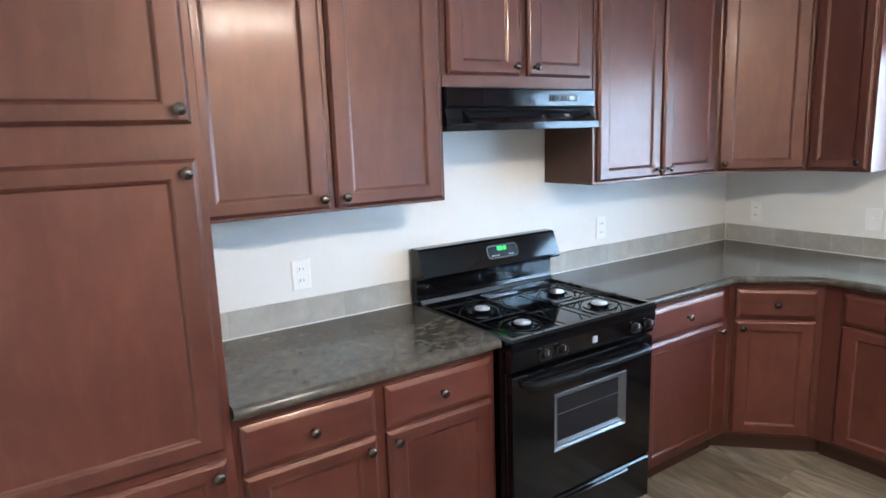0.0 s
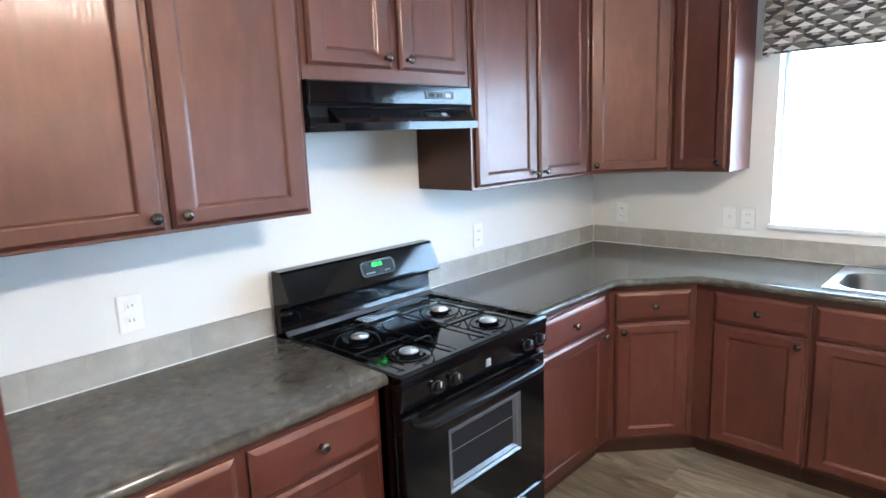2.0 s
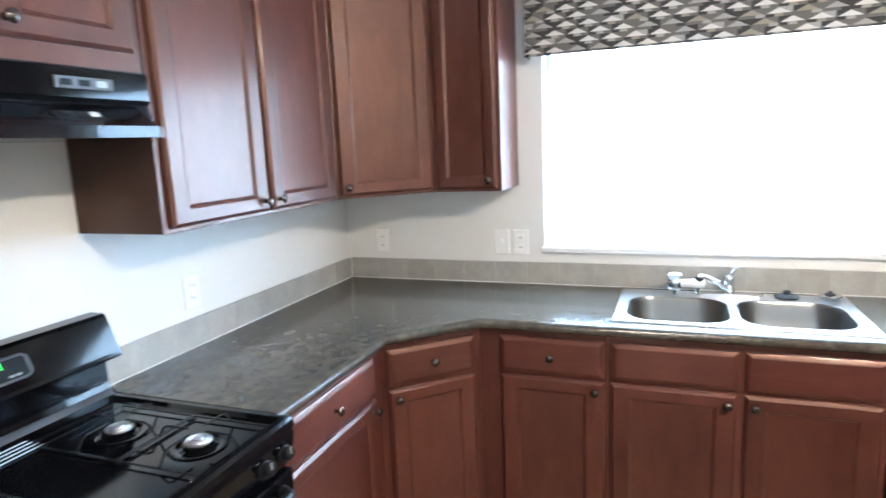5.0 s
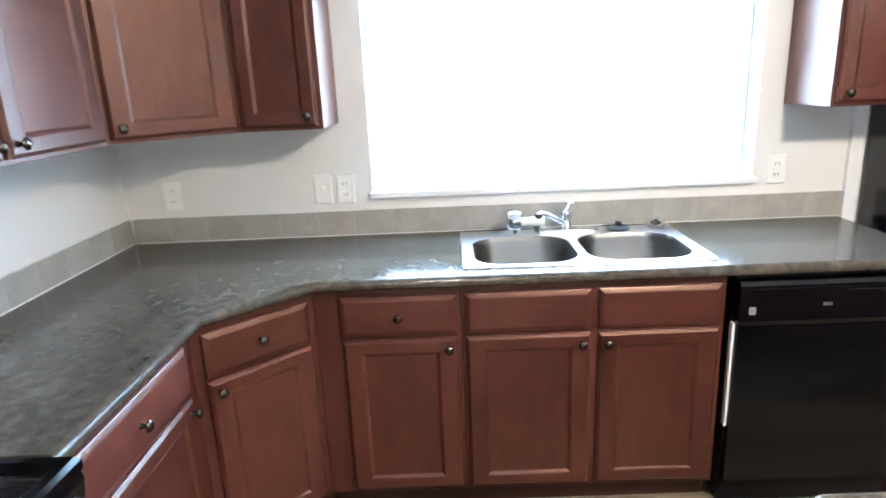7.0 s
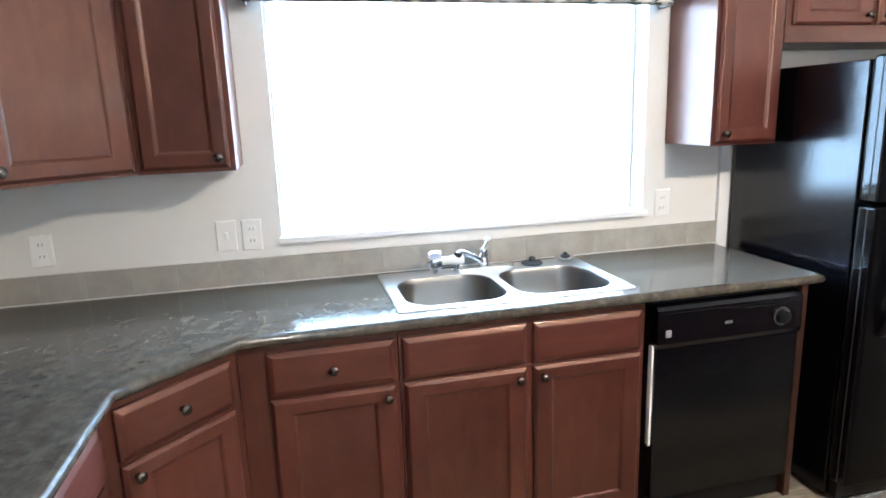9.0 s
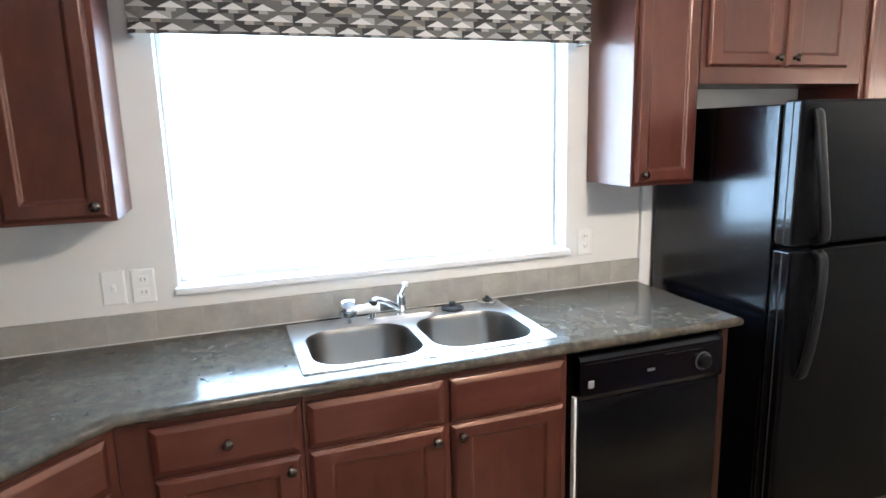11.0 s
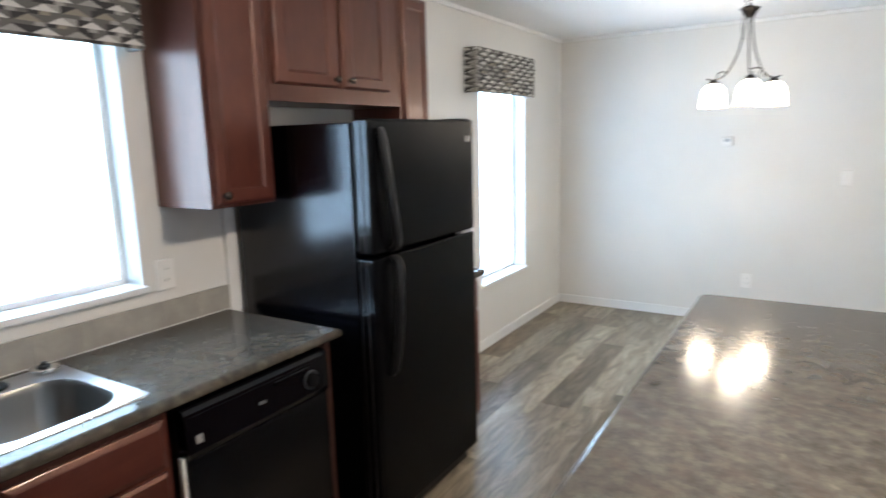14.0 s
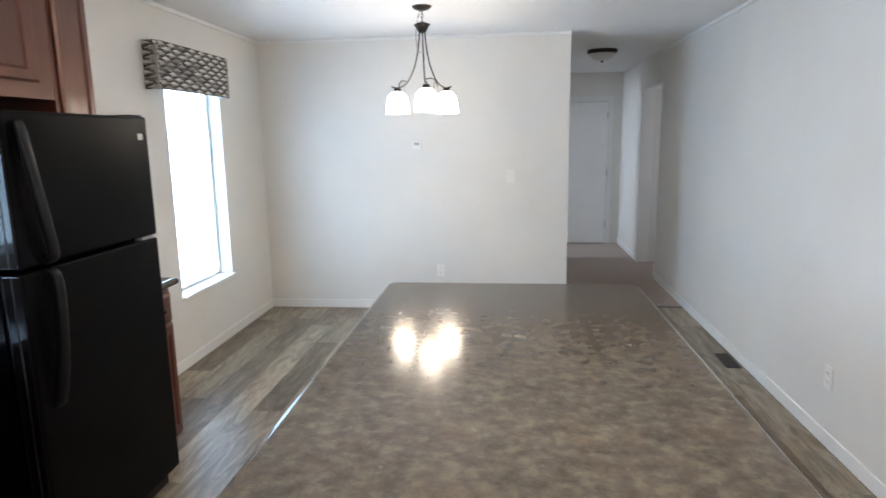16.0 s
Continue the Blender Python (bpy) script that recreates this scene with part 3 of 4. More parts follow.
t = thing("wall_cabinet", pose(-uc, -UP_D, 0, 0, 0, -45), "cherry corner wall cabinet with an angled door", "cabinet", "cherry wall cabinets")
Rc2 = pose(-uc, -UP_D, 0, 0, 0, -45).inverted()
loc2 = lambda pts: [tuple((Rc2 @ Vector((x, y, 0)))[:2]) for x, y in pts]
part("body", prism(loc2([(-uc, -0.003), (-uc, -UP_D), (-UP_D, -uc), (-0.003, -uc), (-0.003, -0.003)]), UP_Z0, UP_Z1), cherry, t)
cw = (uc - UP_D) * math.sqrt(2)
cab_door(0.014, cw - 0.014, UP_Z0 + 0.012, UP_Z1 - 0.012, 0, t, "lb")
wall_cabinet(wall_pose(-uc - 0.001, "east"), 0.293, [(0.014, 0.275, "r")], "narrow cherry one-door wall cabinet beside the kitchen window")
wall_cabinet(wall_pose(-2.652, "east"), 0.297, [(0.014, 0.285, "l")], "narrow cherry one-door wall cabinet between window and refrigerator")
wall_cabinet(wall_pose(-2.951, "east"), 0.85, [(0.028, 0.392, "r"), (0.422, 0.756, "l")], "short cherry two-door wall cabinet over the refrigerator", 1.752, UP_Z1, rail=0.065)
wall_cabinet(wall_pose(-3.802, "east"), 0.26, [(0.026, 0.236, "l")], "narrow cherry one-door wall cabinet past the refrigerator")
base_cabinet(wall_pose(-3.825, "east"), 0.235, [(0.012, 0.223, "l", True)], "narrow cherry base cabinet past the refrigerator")

# ---- counters ----
RAD, ZC = 0.019, 0.895


def counter(name, polys, edges, label, side=1):
    t = thing(name, pose(0, 0, 0), label, "countertop")
    for p in polys:
        part("slab", prism(p, 0.876, 0.914), laminate, t)
    for e in edges:
        part("rolled_edge", rolled_edge(bmesh.new(), e, RAD, ZC, side), laminate, t, "", True)
    return t


CF, CD = -0.606, 1.4885
counter("countertop", [[(-3.208, -0.002), (-3.208, CF), (-2.304, CF), (-2.304, -0.002)]], [[(-2.304, CF), (-3.208, CF)]], "mottled grey-brown laminate countertop between pantry and range", -1)
kx = -(CD + CF)
SX0, SX1, SY0, SY1 = -0.535, -0.075, -2.2, -1.395
counter("countertop", [[(-1.533, -0.002), (-1.533, CF), (kx, CF), (kx, -0.002)], [(kx, -0.002), (kx, CF), (CF, kx), (-0.002, kx), (-0.002, -0.002)],
                       [(CF, kx), (CF, SY1), (-0.002, SY1), (-0.002, kx)], [(CF, SY1), (CF, SY0), (SX0, SY0), (SX0, SY1)],
                       [(SX1, SY1), (SX1, SY0), (-0.002, SY0), (-0.002, SY1)], [(CF, SY0), (CF, -2.905), (-0.002, -2.905), (-0.002, SY0)]],
        [[(-1.533, CF), (kx, CF), (CF, kx), (CF, -2.905), (-0.002, -2.905)]], "mottled grey-brown laminate corner countertop with a double sink")
counter("countertop", [[(-0.002, -3.824), (CF, -3.824), (CF, -4.06), (-0.002, -4.06)]], [[(CF, -3.824), (CF, -4.06), (-0.002, -4.06)]], "small mottled laminate countertop past the refrigerator")

# island
IX0, IX1, IY0, IY1 = -2.82, -1.69, -4.02, -1.826
r = RAD


def round_corners(x0, x1, y0, y1, c, n=6):
    """A rectangle's outline with rounded corners, counter-clockwise."""
    return [(cx + c * math.cos(a), cy + c * math.sin(a)) for cx, cy, q in ((x1 - c, y1 - c, 0), (x0 + c, y1 - c, 1), (x0 + c, y0 + c, 2), (x1 - c, y0 + c, 3)) for a in [math.pi / 2 * (q + k / (n - 1)) for k in range(n)]]


top = round_corners(IX0 + r, IX1 - r, IY0 + r, IY1 - r, 0.03)
counter("island_countertop", [top], [top + top[:1]], "large mottled grey-brown laminate island countertop, glossy")
t = thing("kitchen_island", pose((IX0 + IX1) / 2, (IY0 + IY1) / 2, 0), "cherry kitchen island base under a laminate top", "island")
hx, hy = (IX1 - IX0) / 2 - 0.06, (IY1 - IY0) / 2 - 0.06
boxpart("body", (-hx, -hy, 0.1), (hx, hy, 0.876), cherry, t)
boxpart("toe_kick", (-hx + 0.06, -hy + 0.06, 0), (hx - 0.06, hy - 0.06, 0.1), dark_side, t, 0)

# backsplash tiles with caulk
def tile_run(m, length, label):
    t = thing("backsplash", m, label, "backsplash")
    n = round(length / 0.153)
    w = length / n
    proto = None
    for k in range(n):
        if proto is None:
            proto = boxpart("tile", (0.0003, -0.012, 0.0), (w - 0.0003, -0.0, 0.098), tile, t, 0.0006)
            proto.location = (0, -0.004, 0.918)
        else:
            c = new("tile", proto.data)
            c.parent, c.location = t, (w * k, -0.004, 0.918)
    boxpart("grout_bed", (0, -0.012, 0.9145), (length, -0.002, 1.0145), tile, t, 0)
    boxpart("caulk", (0, -0.0195, 0.9145), (length, -0.0162, 0.9185), caulk, t, 0.001, "white caulk line")


tile_run(wall_pose(-3.208, "north"), 0.904, "beige-grey tile backsplash between pantry and range")
tile_run(wall_pose(-1.533, "north"), 1.512, "beige-grey tile backsplash from range to corner")
tile_run(wall_pose(-0.021, "east"), 2.904, "beige-grey tile backsplash under the kitchen window")

# ---- gas range ----
def gas_range():
    t = thing("gas_range", pose(-2.297, 0, 0), "glossy black freestanding gas range with four burners", "stove")
    w = 0.757
    b = boxpart("body", (0.004, -0.63, 0.06), (w - 0.004, -0.022, 0.896), enamel, t, 0.003)
    for x in (0.05, w - 0.05):
        for y in (-0.58, -0.08):
            part("foot", lathe([(0, 0), (0.018, 0), (0.018, 0.01), (0.012, 0.06), (0, 0.06)], pose(x, y, 0), 12), black_plastic, t)
    # cooktop: raised rim round a shallow well
    bm = bmesh.new()
    loops = [(0, w, -0.672, -0.03, 0.89), (0, w, -0.672, -0.03, 0.908), (0.006, w - 0.006, -0.664, -0.034, 0.917), (0.02, w - 0.02, -0.648, -0.04, 0.917), (0.032, w - 0.032, -0.636, -0.05, 0.908), (0.04, w - 0.04, -0.628, -0.06, 0.905)]
    rings = [[bm.verts.new(c) for c in ((x0, y0, z), (x1, y0, z), (x1, y1, z), (x0, y1, z))] for x0, x1, y0, y1, z in loops]
    for a, c in zip(rings, rings[1:]):
        for k in range(4):
            bm.faces.new((a[k], a[(k + 1) % 4], c[(k + 1) % 4], c[k]))
    bm.faces.new(rings[0][::-1])
    bm.faces.new(rings[-1])
    top = part("cooktop", bm, enamel, t)
    # burners and wire grates
    for x, y in ((0.165, -0.29), (0.165, -0.535), (0.575, -0.29), (0.575, -0.535)):
        bn = part("burner", lathe([(0, 0.905), (0.062, 0.905), (0.066, 0.908), (0.05, 0.909), (0.044, 0.905), (0.036, 0.907), (0.036, 0.918), (0.0, 0.919)], pose(x, y, 0), 28), enamel, t, "", True)
        part("burner_cap", lathe([(0.026, 0.912), (0.031, 0.914), (0.031, 0.922), (0.029, 0.9245), (0.0265, 0.9215), (0.0245, 0.9215), (0.0225, 0.926), (0.018, 0.927), (0.0155, 0.9235), (0.0135, 0.9235), (0.0115, 0.9275), (0, 0.928)], pose(x, y, 0), 28), aluminium, bn, "silver slotted burner cap")
    for x in (0.165, 0.575):
        for y in (-0.29, -0.535):
            bm = bmesh.new()
            h, zg = 0.118, 0.934
            low = 0.913
            ring = [(x - h, y - h, low), (x + h, y - h, low), (x + h, y + h, low), (x - h, y + h, low), (x - h, y - h, low)]
            for a, c in zip(ring, ring[1:]):
                tube([a, c], 0.0022, 6, bm)
            for sx, sy in ((1, 0), (-1, 0), (0, 1), (0, -1)):
                tube([(x + sx * h, y + sy * h, low), (x + sx * 0.1, y + sy * 0.1, zg + 0.006), (x + sx * 0.085, y + sy * 0.085, zg + 0.012), (x + sx * 0.026, y + sy * 0.026, zg + 0.012)], 0.0026, 6, bm)
            for sx in (-1, 1):
                for sy in (-1, 1):
                    tube([(x + sx * h, y + sy * h, low), (x + sx * h, y + sy * h, 0.905)], 0.003, 6, bm)
            part("grate", bm, cast_iron, t, "thin black wire grate", True)
    v = boxpart("oven_vent", (0.285, -0.178, 0.903), (0.475, -0.098, 0.912), enamel, t, 0.003)
    for k in range(4):
        boxpart("vent_bar", (0.292, -0.172 + 0.019 * k, 0.911), (0.468, -0.160 + 0.019 * k, 0.9165), chrome, v, 0.002, "bright vent bar")
    # backguard
    prof = [(-0.022, 0.896), (-0.078, 0.896), (-0.078, 0.917), (-0.062, 0.93), (-0.056, 0.945), (-0.056, 1.005), (-0.07, 1.022), (-0.118, 1.03), (-0.124, 1.038), (-0.12, 1.047), (-0.082, 1.142), (-0.072, 1.15), (-0.022, 1.15)]
    bg = part("backguard", extrude_profile(prof, 0.0, w), enamel, t)
    part("ledge", extrude_profile([(-0.07, 0.9175), (-0.085, 0.9175), (-0.074, 0.929), (-0.066, 0.931)], 0.01, w - 0.01), grey_trim, t)
    slope = math.degrees(math.atan2(0.038, 0.095))
    fm = pose(0.425, -0.1015, 1.0955, -slope)
    cp = part("clock_panel", join(bmesh.new(), box(bmesh.new(), (-0.082, -0.004, -0.026), (0.082, 0.003, 0.026), 0.003), fm), black_plastic, bg, "dark clock panel")
    ring = []
    for cx, cz, a0 in ((0.066, 0.012, 0), (-0.066, 0.012, 90), (-0.066, -0.012, 180), (0.066, -0.012, 270)):
        ring += [fm @ Vector((cx + 0.018 * math.cos(radians(a0 + 15 * k)), -0.003, cz + 0.016 * math.sin(radians(a0 + 15 * k)))) for k in range(7)]
    part("bezel", tube(ring + ring[:1], 0.0034, 8), grey_trim, cp, "rounded grey metal bezel", True)
    part("display", join(bmesh.new(), box(bmesh.new(), (-0.034, -0.0052, 0.004), (0.028, -0.003, 0.022), 0.001), fm), black_plastic, cp)
    for dx in (-0.027, -0.012, 0.008):
        bm = bmesh.new()
        for lo, hi in (((dx, -0.0062, 0.0065), (dx + 0.0025, -0.005, 0.0195)), ((dx + 0.0085, -0.0062, 0.0065), (dx + 0.011, -0.005, 0.0195)), ((dx, -0.0062, 0.0185), (dx + 0.011, -0.005, 0.0205)), ((dx, -0.0062, 0.012), (dx + 0.011, -0.005, 0.014)), ((dx, -0.0062, 0.0055), (dx + 0.011, -0.005, 0.0075))):
            box(bm, lo, hi)
        part("digit", join(bmesh.new(), bm, fm), clock_green, cp, "glowing green digit")
    for dx in (-0.066, -0.05, -0.034, 0.03, 0.046):
        part("button", join(bmesh.new(), box(bmesh.new(), (dx, -0.0055, -0.02), (dx + 0.012, -0.003, -0.014), 0.001), fm), label_grey, cp)
    # front control panel, leaning
    part("control_panel", extrude_profile([(-0.6, 0.89), (-0.668, 0.89), (-0.672, 0.872), (-0.66, 0.798), (-0.65, 0.788), (-0.6, 0.788)], 0.003, w - 0.003), enamel, t)
    for x in (0.15, 0.232, 0.632, 0.712):
        k = part("control_knob", lathe([(0, 0), (0.024, 0), (0.024, 0.006), (0.019, 0.009), (0.0175, 0.024), (0.015, 0.026), (0, 0.026)], pose(x, -0.664, 0.836, 80), 20), black_plastic, t, "black control knob", True)
        boxpart("pointer", (x - 0.0018, -0.692, 0.838), (x + 0.0018, -0.687, 0.856), label_grey, k, 0.001, "pale pointer line")
        boxpart("marking", (x - 0.03, -0.6705, 0.862), (x - 0.018, -0.668, 0.866), label_grey, k, 0)
    boxpart("badge", (0.394, -0.671, 0.824), (0.418, -0.664, 0.85), badge_silver, t, 0.001, "small square silver badge")
    # oven door with a window
    d0, d1, z0, z1, yf = 0.008, w - 0.008, 0.262, 0.778, -0.63
    wx0, wx1, wz0, wz1 = 0.2, 0.592, 0.442, 0.67
    bm = nested([(d0, d1, z0, z1, yf), (d0, d1, z0, z1, yf - 0.029), (d0 + 0.004, d1 - 0.004, z0 + 0.004, z1 - 0.004, yf - 0.034), (wx0, wx1, wz0, wz1, yf - 0.034), (wx0, wx1, wz0, wz1, yf - 0.004)], cap=False)
    dr = part("oven_door", bm, enamel, t)
    fr = part("window_trim", nested([(wx0, wx1, wz0, wz1, yf - 0.0345), (wx0 + 0.004, wx1 - 0.004, wz0 + 0.004, wz1 - 0.004, yf - 0.036), (wx0 + 0.012, wx1 - 0.012, wz0 + 0.012, wz1 - 0.012, yf - 0.03), (wx0 + 0.018, wx1 - 0.018, wz0 + 0.018, wz1 - 0.018, yf - 0.031), (wx0 + 0.03, wx1 - 0.03, wz0 + 0.03, wz1 - 0.03, yf - 0.016)], cap=False, back=False), grey_trim, dr, "stepped grey window trim")
    boxpart("window_glass", (wx0 + 0.028, yf - 0.018, wz0 + 0.028), (wx1 - 0.028, yf - 0.008, wz1 - 0.028), oven_glass, dr, 0)
    boxpart("rack_line", (wx0 + 0.03, yf - 0.0195, 0.575), (wx1 - 0.03, yf - 0.0178, 0.578), grey_trim, dr, 0, "oven rack seen through the glass")
    bm = tube(curve_points([(0.06, yf - 0.03, 0.742), (0.075, yf - 0.062, 0.744), (0.12, yf - 0.073, 0.745), (w / 2, yf - 0.078, 0.745), (w - 0.12, yf - 0.073, 0.745), (w - 0.075, yf - 0.062, 0.744), (w - 0.06, yf - 0.03, 0.742)], 6), 0.015, 10)
    part("handle", bm, black_plastic, dr, "long black bar handle", True)
    # lower drawer
    dd = part("drawer", nested(inset(d0, d1, 0.066, 0.25, [(0, yf), (0, yf - 0.028), (0.006, yf - 0.034), (0.02, yf - 0.034)])), enamel, t)
    boxpart("drawer_pull", (0.15, yf - 0.046, 0.226), (w - 0.15, yf - 0.03, 0.242), enamel, dd, 0.005)
    return t


gas_range()

# ---- range hood ----
t = thing("range_hood", pose(-2.297, 0, 0), "black under-cabinet range hood over the stove", "range hood")
w = 0.768
part("hood_body", extrude_profile([(-0.003, 1.64), (-0.003, 1.781), (-0.318, 1.781), (-0.322, 1.712), (-0.312, 1.703), (-0.325, 1.668), (-0.325, 1.64)], 0.0, w), black_plastic, t)
fp = boxpart("front_panel", (0.004, -0.3255, 1.712), (w - 0.004, -0.319, 1.776), enamel, t, 0.0015)
bm = prism([(0.0, -0.1), (0.0, -0.3), (0.075, -0.4), (w - 0.06, -0.4), (w + 0.012, -0.345), (w, -0.1)], 1.622, 1.648)
vz = part("visor", bm, enamel, t, "sloping black visor lip")
part("visor_slope", extrude_profile([(-0.322, 1.648), (-0.388, 1.648), (-0.322, 1.698)], 0.07, w - 0.05), enamel, t)
for (x0, z, y, wd) in ((0.505, 1.744, -0.3265, 0.15), (0.47, 1.672, -0.356, 0.12)):
    lb = part("switch_plate", join(bmesh.new(), box(bmesh.new(), (0, -0.002, -0.013), (wd, 0.002, 0.013), 0.001), pose(x0, y - 0.002, z, 0 if z > 1.7 else -50)), plate_grey if z > 1.7 else black_plastic, t, "dark grey switch plate")
    for k in range(3):
        part("switch", join(bmesh.new(), box(bmesh.new(), (0.014 + k * wd * 0.3, -0.005, -0.007), (0.014 + k * wd * 0.3 + wd * 0.18, -0.001, 0.007), 0.001), pose(x0, y - 0.002, z, 0 if z > 1.7 else -50)), label_grey if k == 2 else black_plastic, lb)

# ---- dishwasher ----
t = thing("dishwasher", wall_pose(-2.251, "east"), "black built-in dishwasher with a round dial", "dishwasher")
w = 0.6
boxpart("tub", (0.004, -0.57, 0.012), (w - 0.004, -0.02, 0.87), black_plastic, t, 0)
boxpart("door_panel", (0.006, -0.607, 0.112), (w - 0.006, -0.57, 0.7), fridge_side, t, 0.004)
cp = part("control_panel", extrude_profile([(-0.57, 0.704), (-0.612, 0.704), (-0.616, 0.72), (-0.612, 0.84), (-0.604, 0.852), (-0.57, 0.856)], 0.004, w - 0.004), fridge_side, t)
boxpart("upper_strip", (0.02, -0.6135, 0.826), (w - 0.02, -0.6105, 0.83), fridge_side, cp, 0.001)
boxpart("latch_recess", (0.34, -0.6175, 0.806), (0.5, -0.611, 0.822), enamel, cp, 0.003)
d = part("dial", lathe([(0, 0), (0.034, 0), (0.034, 0.004), (0.027, 0.006), (0.024, 0.022), (0.02, 0.024), (0, 0.024)], pose(0.505, -0.614, 0.772, 90), 28), black_plastic, cp, "round black dial", True)
part("dial_ring", lathe([(0.029, 0.004), (0.0345, 0.004), (0.0345, 0.0065), (0.029, 0.0065)], pose(0.505, -0.614, 0.772, 90), 28), grey_trim, d, "silver dial ring", True)
boxpart("badge", (0.034, -0.617, 0.744), (0.056, -0.612, 0.77), badge_silver, cp, 0.001, "small square silver badge")
boxpart("marking", (0.27, -0.616, 0.768), (0.3, -0.6125, 0.778), plate_grey, cp, 0)
boxpart("kick_plate", (0.01, -0.545, 0.012), (w - 0.01, -0.53, 0.108), black_plastic, t, 0.001)
boxpart("side_strip", (-0.008, -0.6, 0.33), (0.001, -0.578, 0.71), plastic_white, t, 0.001, "white edge strip")
for x in (0.05, w - 0.05):
    part("foot", lathe([(0, 0), (0.015, 0), (0.015, 0.012), (0, 0.012)], pose(x, -0.5, 0), 10), black_plastic, t)

# ---- refrigerator ----
t = thing("refrigerator", wall_pose(-2.987, "east"), "black top-freezer refrigerator with pebbled doors", "refrigerator")
w = 0.757
boxpart("body", (0.003, -0.655, 0.03), (w - 0.003, -0.03, 1.66), fridge_side, t, 0.006, "smooth black side", 2)
boxpart("base_grille", (0.02, -0.69, 0.025), (w - 0.02, -0.65, 0.1), black_plastic, t, 0.003)
for x in (0.06, w - 0.06):
    part("foot", lathe([(0, 0), (0.02, 0), (0.02, 0.03), (0, 0.03)], pose(x, -0.6, 0), 12), black_plastic, t)
    part("foot", lathe([(0, 0), (0.02, 0), (0.02, 0.03), (0, 0.03)], pose(x, -0.1, 0), 12), black_plastic, t)
for nm, z0, z1 in (("freezer_door", 1.182, 1.672), ("fridge_door", 0.108, 1.168)):
    d = boxpart(nm, (0.0, -0.742, z0), (w, -0.672, z1), fridge_black, t, 0.012, "", 3)
    boxpart("gasket", (0.012, -0.672, z0 + 0.012), (w - 0.012, -0.655, z1 - 0.012), rubber, d, 0.002)
    if nm == "freezer_door":
        c = [(0.058, -0.741, 1.636), (0.06, -0.752, 1.615), (0.067, -0.766, 1.5), (0.084, -0.774, 1.36), (0.104, -0.774, 1.25), (0.112, -0.766, 1.205), (0.113, -0.741, 1.19)]
    else:
        c = [(0.113, -0.741, 1.16), (0.113, -0.764, 1.148), (0.111, -0.774, 1.1), (0.104, -0.776, 0.98), (0.094, -0.77, 0.84), (0.084, -0.756, 0.73), (0.081, -0.741, 0.705)]
    part("handle", strap(curve_points(c, 6), 0.021, 0.011), black_plastic, d, "curved black strap handle", True)
    boxpart("end_cap", (-0.004, -0.737, z0 + 0.004), (0.012, -0.676, z1 - 0.004), enamel, d, 0.004, "glossy door edge", 2)
    boxpart("edge_groove", (-0.0052, -0.712, z0 + 0.008), (0.0, -0.706, z1 - 0.008), rubber, d, 0.001, "dark groove along the door edge")
bm = box(bmesh.new(), (w - 0.09, -0.73, 1.671), (w - 0.01, -0.62, 1.679), 0.003)
part("hinge_cover", bm, black_plastic, t)
boxpart("badge", (w - 0.075, -0.7465, 1.578), (w - 0.045, -0.741, 1.604), badge_silver, t, 0.001, "small silver badge")
boxpart("hinge", (w - 0.1, -0.738, 1.169), (w - 0.03, -0.7, 1.181), badge_silver, t, 0.001)


# ---- sink and faucet ----
def rounded(x0, x1, y0, y1, r, n=12):
    pts = []
    for cx, cy, a0 in ((x1 - r, y1 - r, 0), (x0 + r, y1 - r, 90), (x0 + r, y0 + r, 180), (x1 - r, y0 + r, 270)):
        for k in range(n):
            a = radians(a0 + 90 * k / (n - 1))
            pts.append((cx + r * math.cos(a), cy + r * math.sin(a)))
    return pts


t = thing("kitchen_sink", wall_pose(-1.37, "east"), "double-bowl stainless steel drop-in sink in the countertop", "sink")
SW, SB, SF = 0.835, -0.056, -0.547
bowls = ((0.04, 0.4, -0.522, -0.172), (0.432, 0.79, -0.522, -0.172))
bm = bmesh.new()
for (x0, x1, y0, y1), (ox0, ox1) in zip(bowls, ((0.0, 0.416), (0.416, SW))):
    inner = rounded(x0, x1, y0, y1, 0.1)
    cx, cy = (x0 + x1) / 2, (y0 + y1) / 2
    outer = []
    for px, py in inner:
        dx, dy = px - cx, py - cy
        s = min((ox1 - cx) / dx if dx > 1e-9 else 1e9, (ox0 - cx) / dx if dx < -1e-9 else 1e9, (SB - cy) / dy if dy > 1e-9 else 1e9, (SF - cy) / dy if dy < -1e-9 else 1e9)
        outer.append((cx + dx * s, cy + dy * s))
    corners = [(ox1, SB), (ox0, SB), (ox0, SF), (ox1, SF)]
    for c in corners:
        k = min(range(len(outer)), key=lambda i: (outer[i][0] - c[0]) ** 2 + (outer[i][1] - c[1]) ** 2)
        outer[k] = c
    a = [bm.verts.new((x, y, 0.9195)) for x, y in outer]
    b = [bm.verts.new((x, y, 0.9195)) for x, y in inner]
    n = len(a)
    for k in range(n):
        bm.faces.new((a[k], a[(k + 1) % n], b[(k + 1) % n], b[k]))
bmesh.ops.remove_doubles(bm, verts=bm.verts[:], dist=0.0004)
part("rim", bm, steel, t, "flat bright steel rim")
edge = rounded(0, SW, SF, SB, 0.012, 4)
bm = bmesh.new()
ra = [bm.verts.new((x, y, 0.9195)) for x, y in edge]
rb = [bm.verts.new((x + (0.003 if x > SW / 2 else -0.003), y + (0.003 if y > -0.3 else -0.003), 0.9142)) for x, y in edge]
for k in range(len(edge)):
    bm.faces.new((ra[k], ra[(k + 1) % len(edge)], rb[(k + 1) % len(edge)], rb[k]))
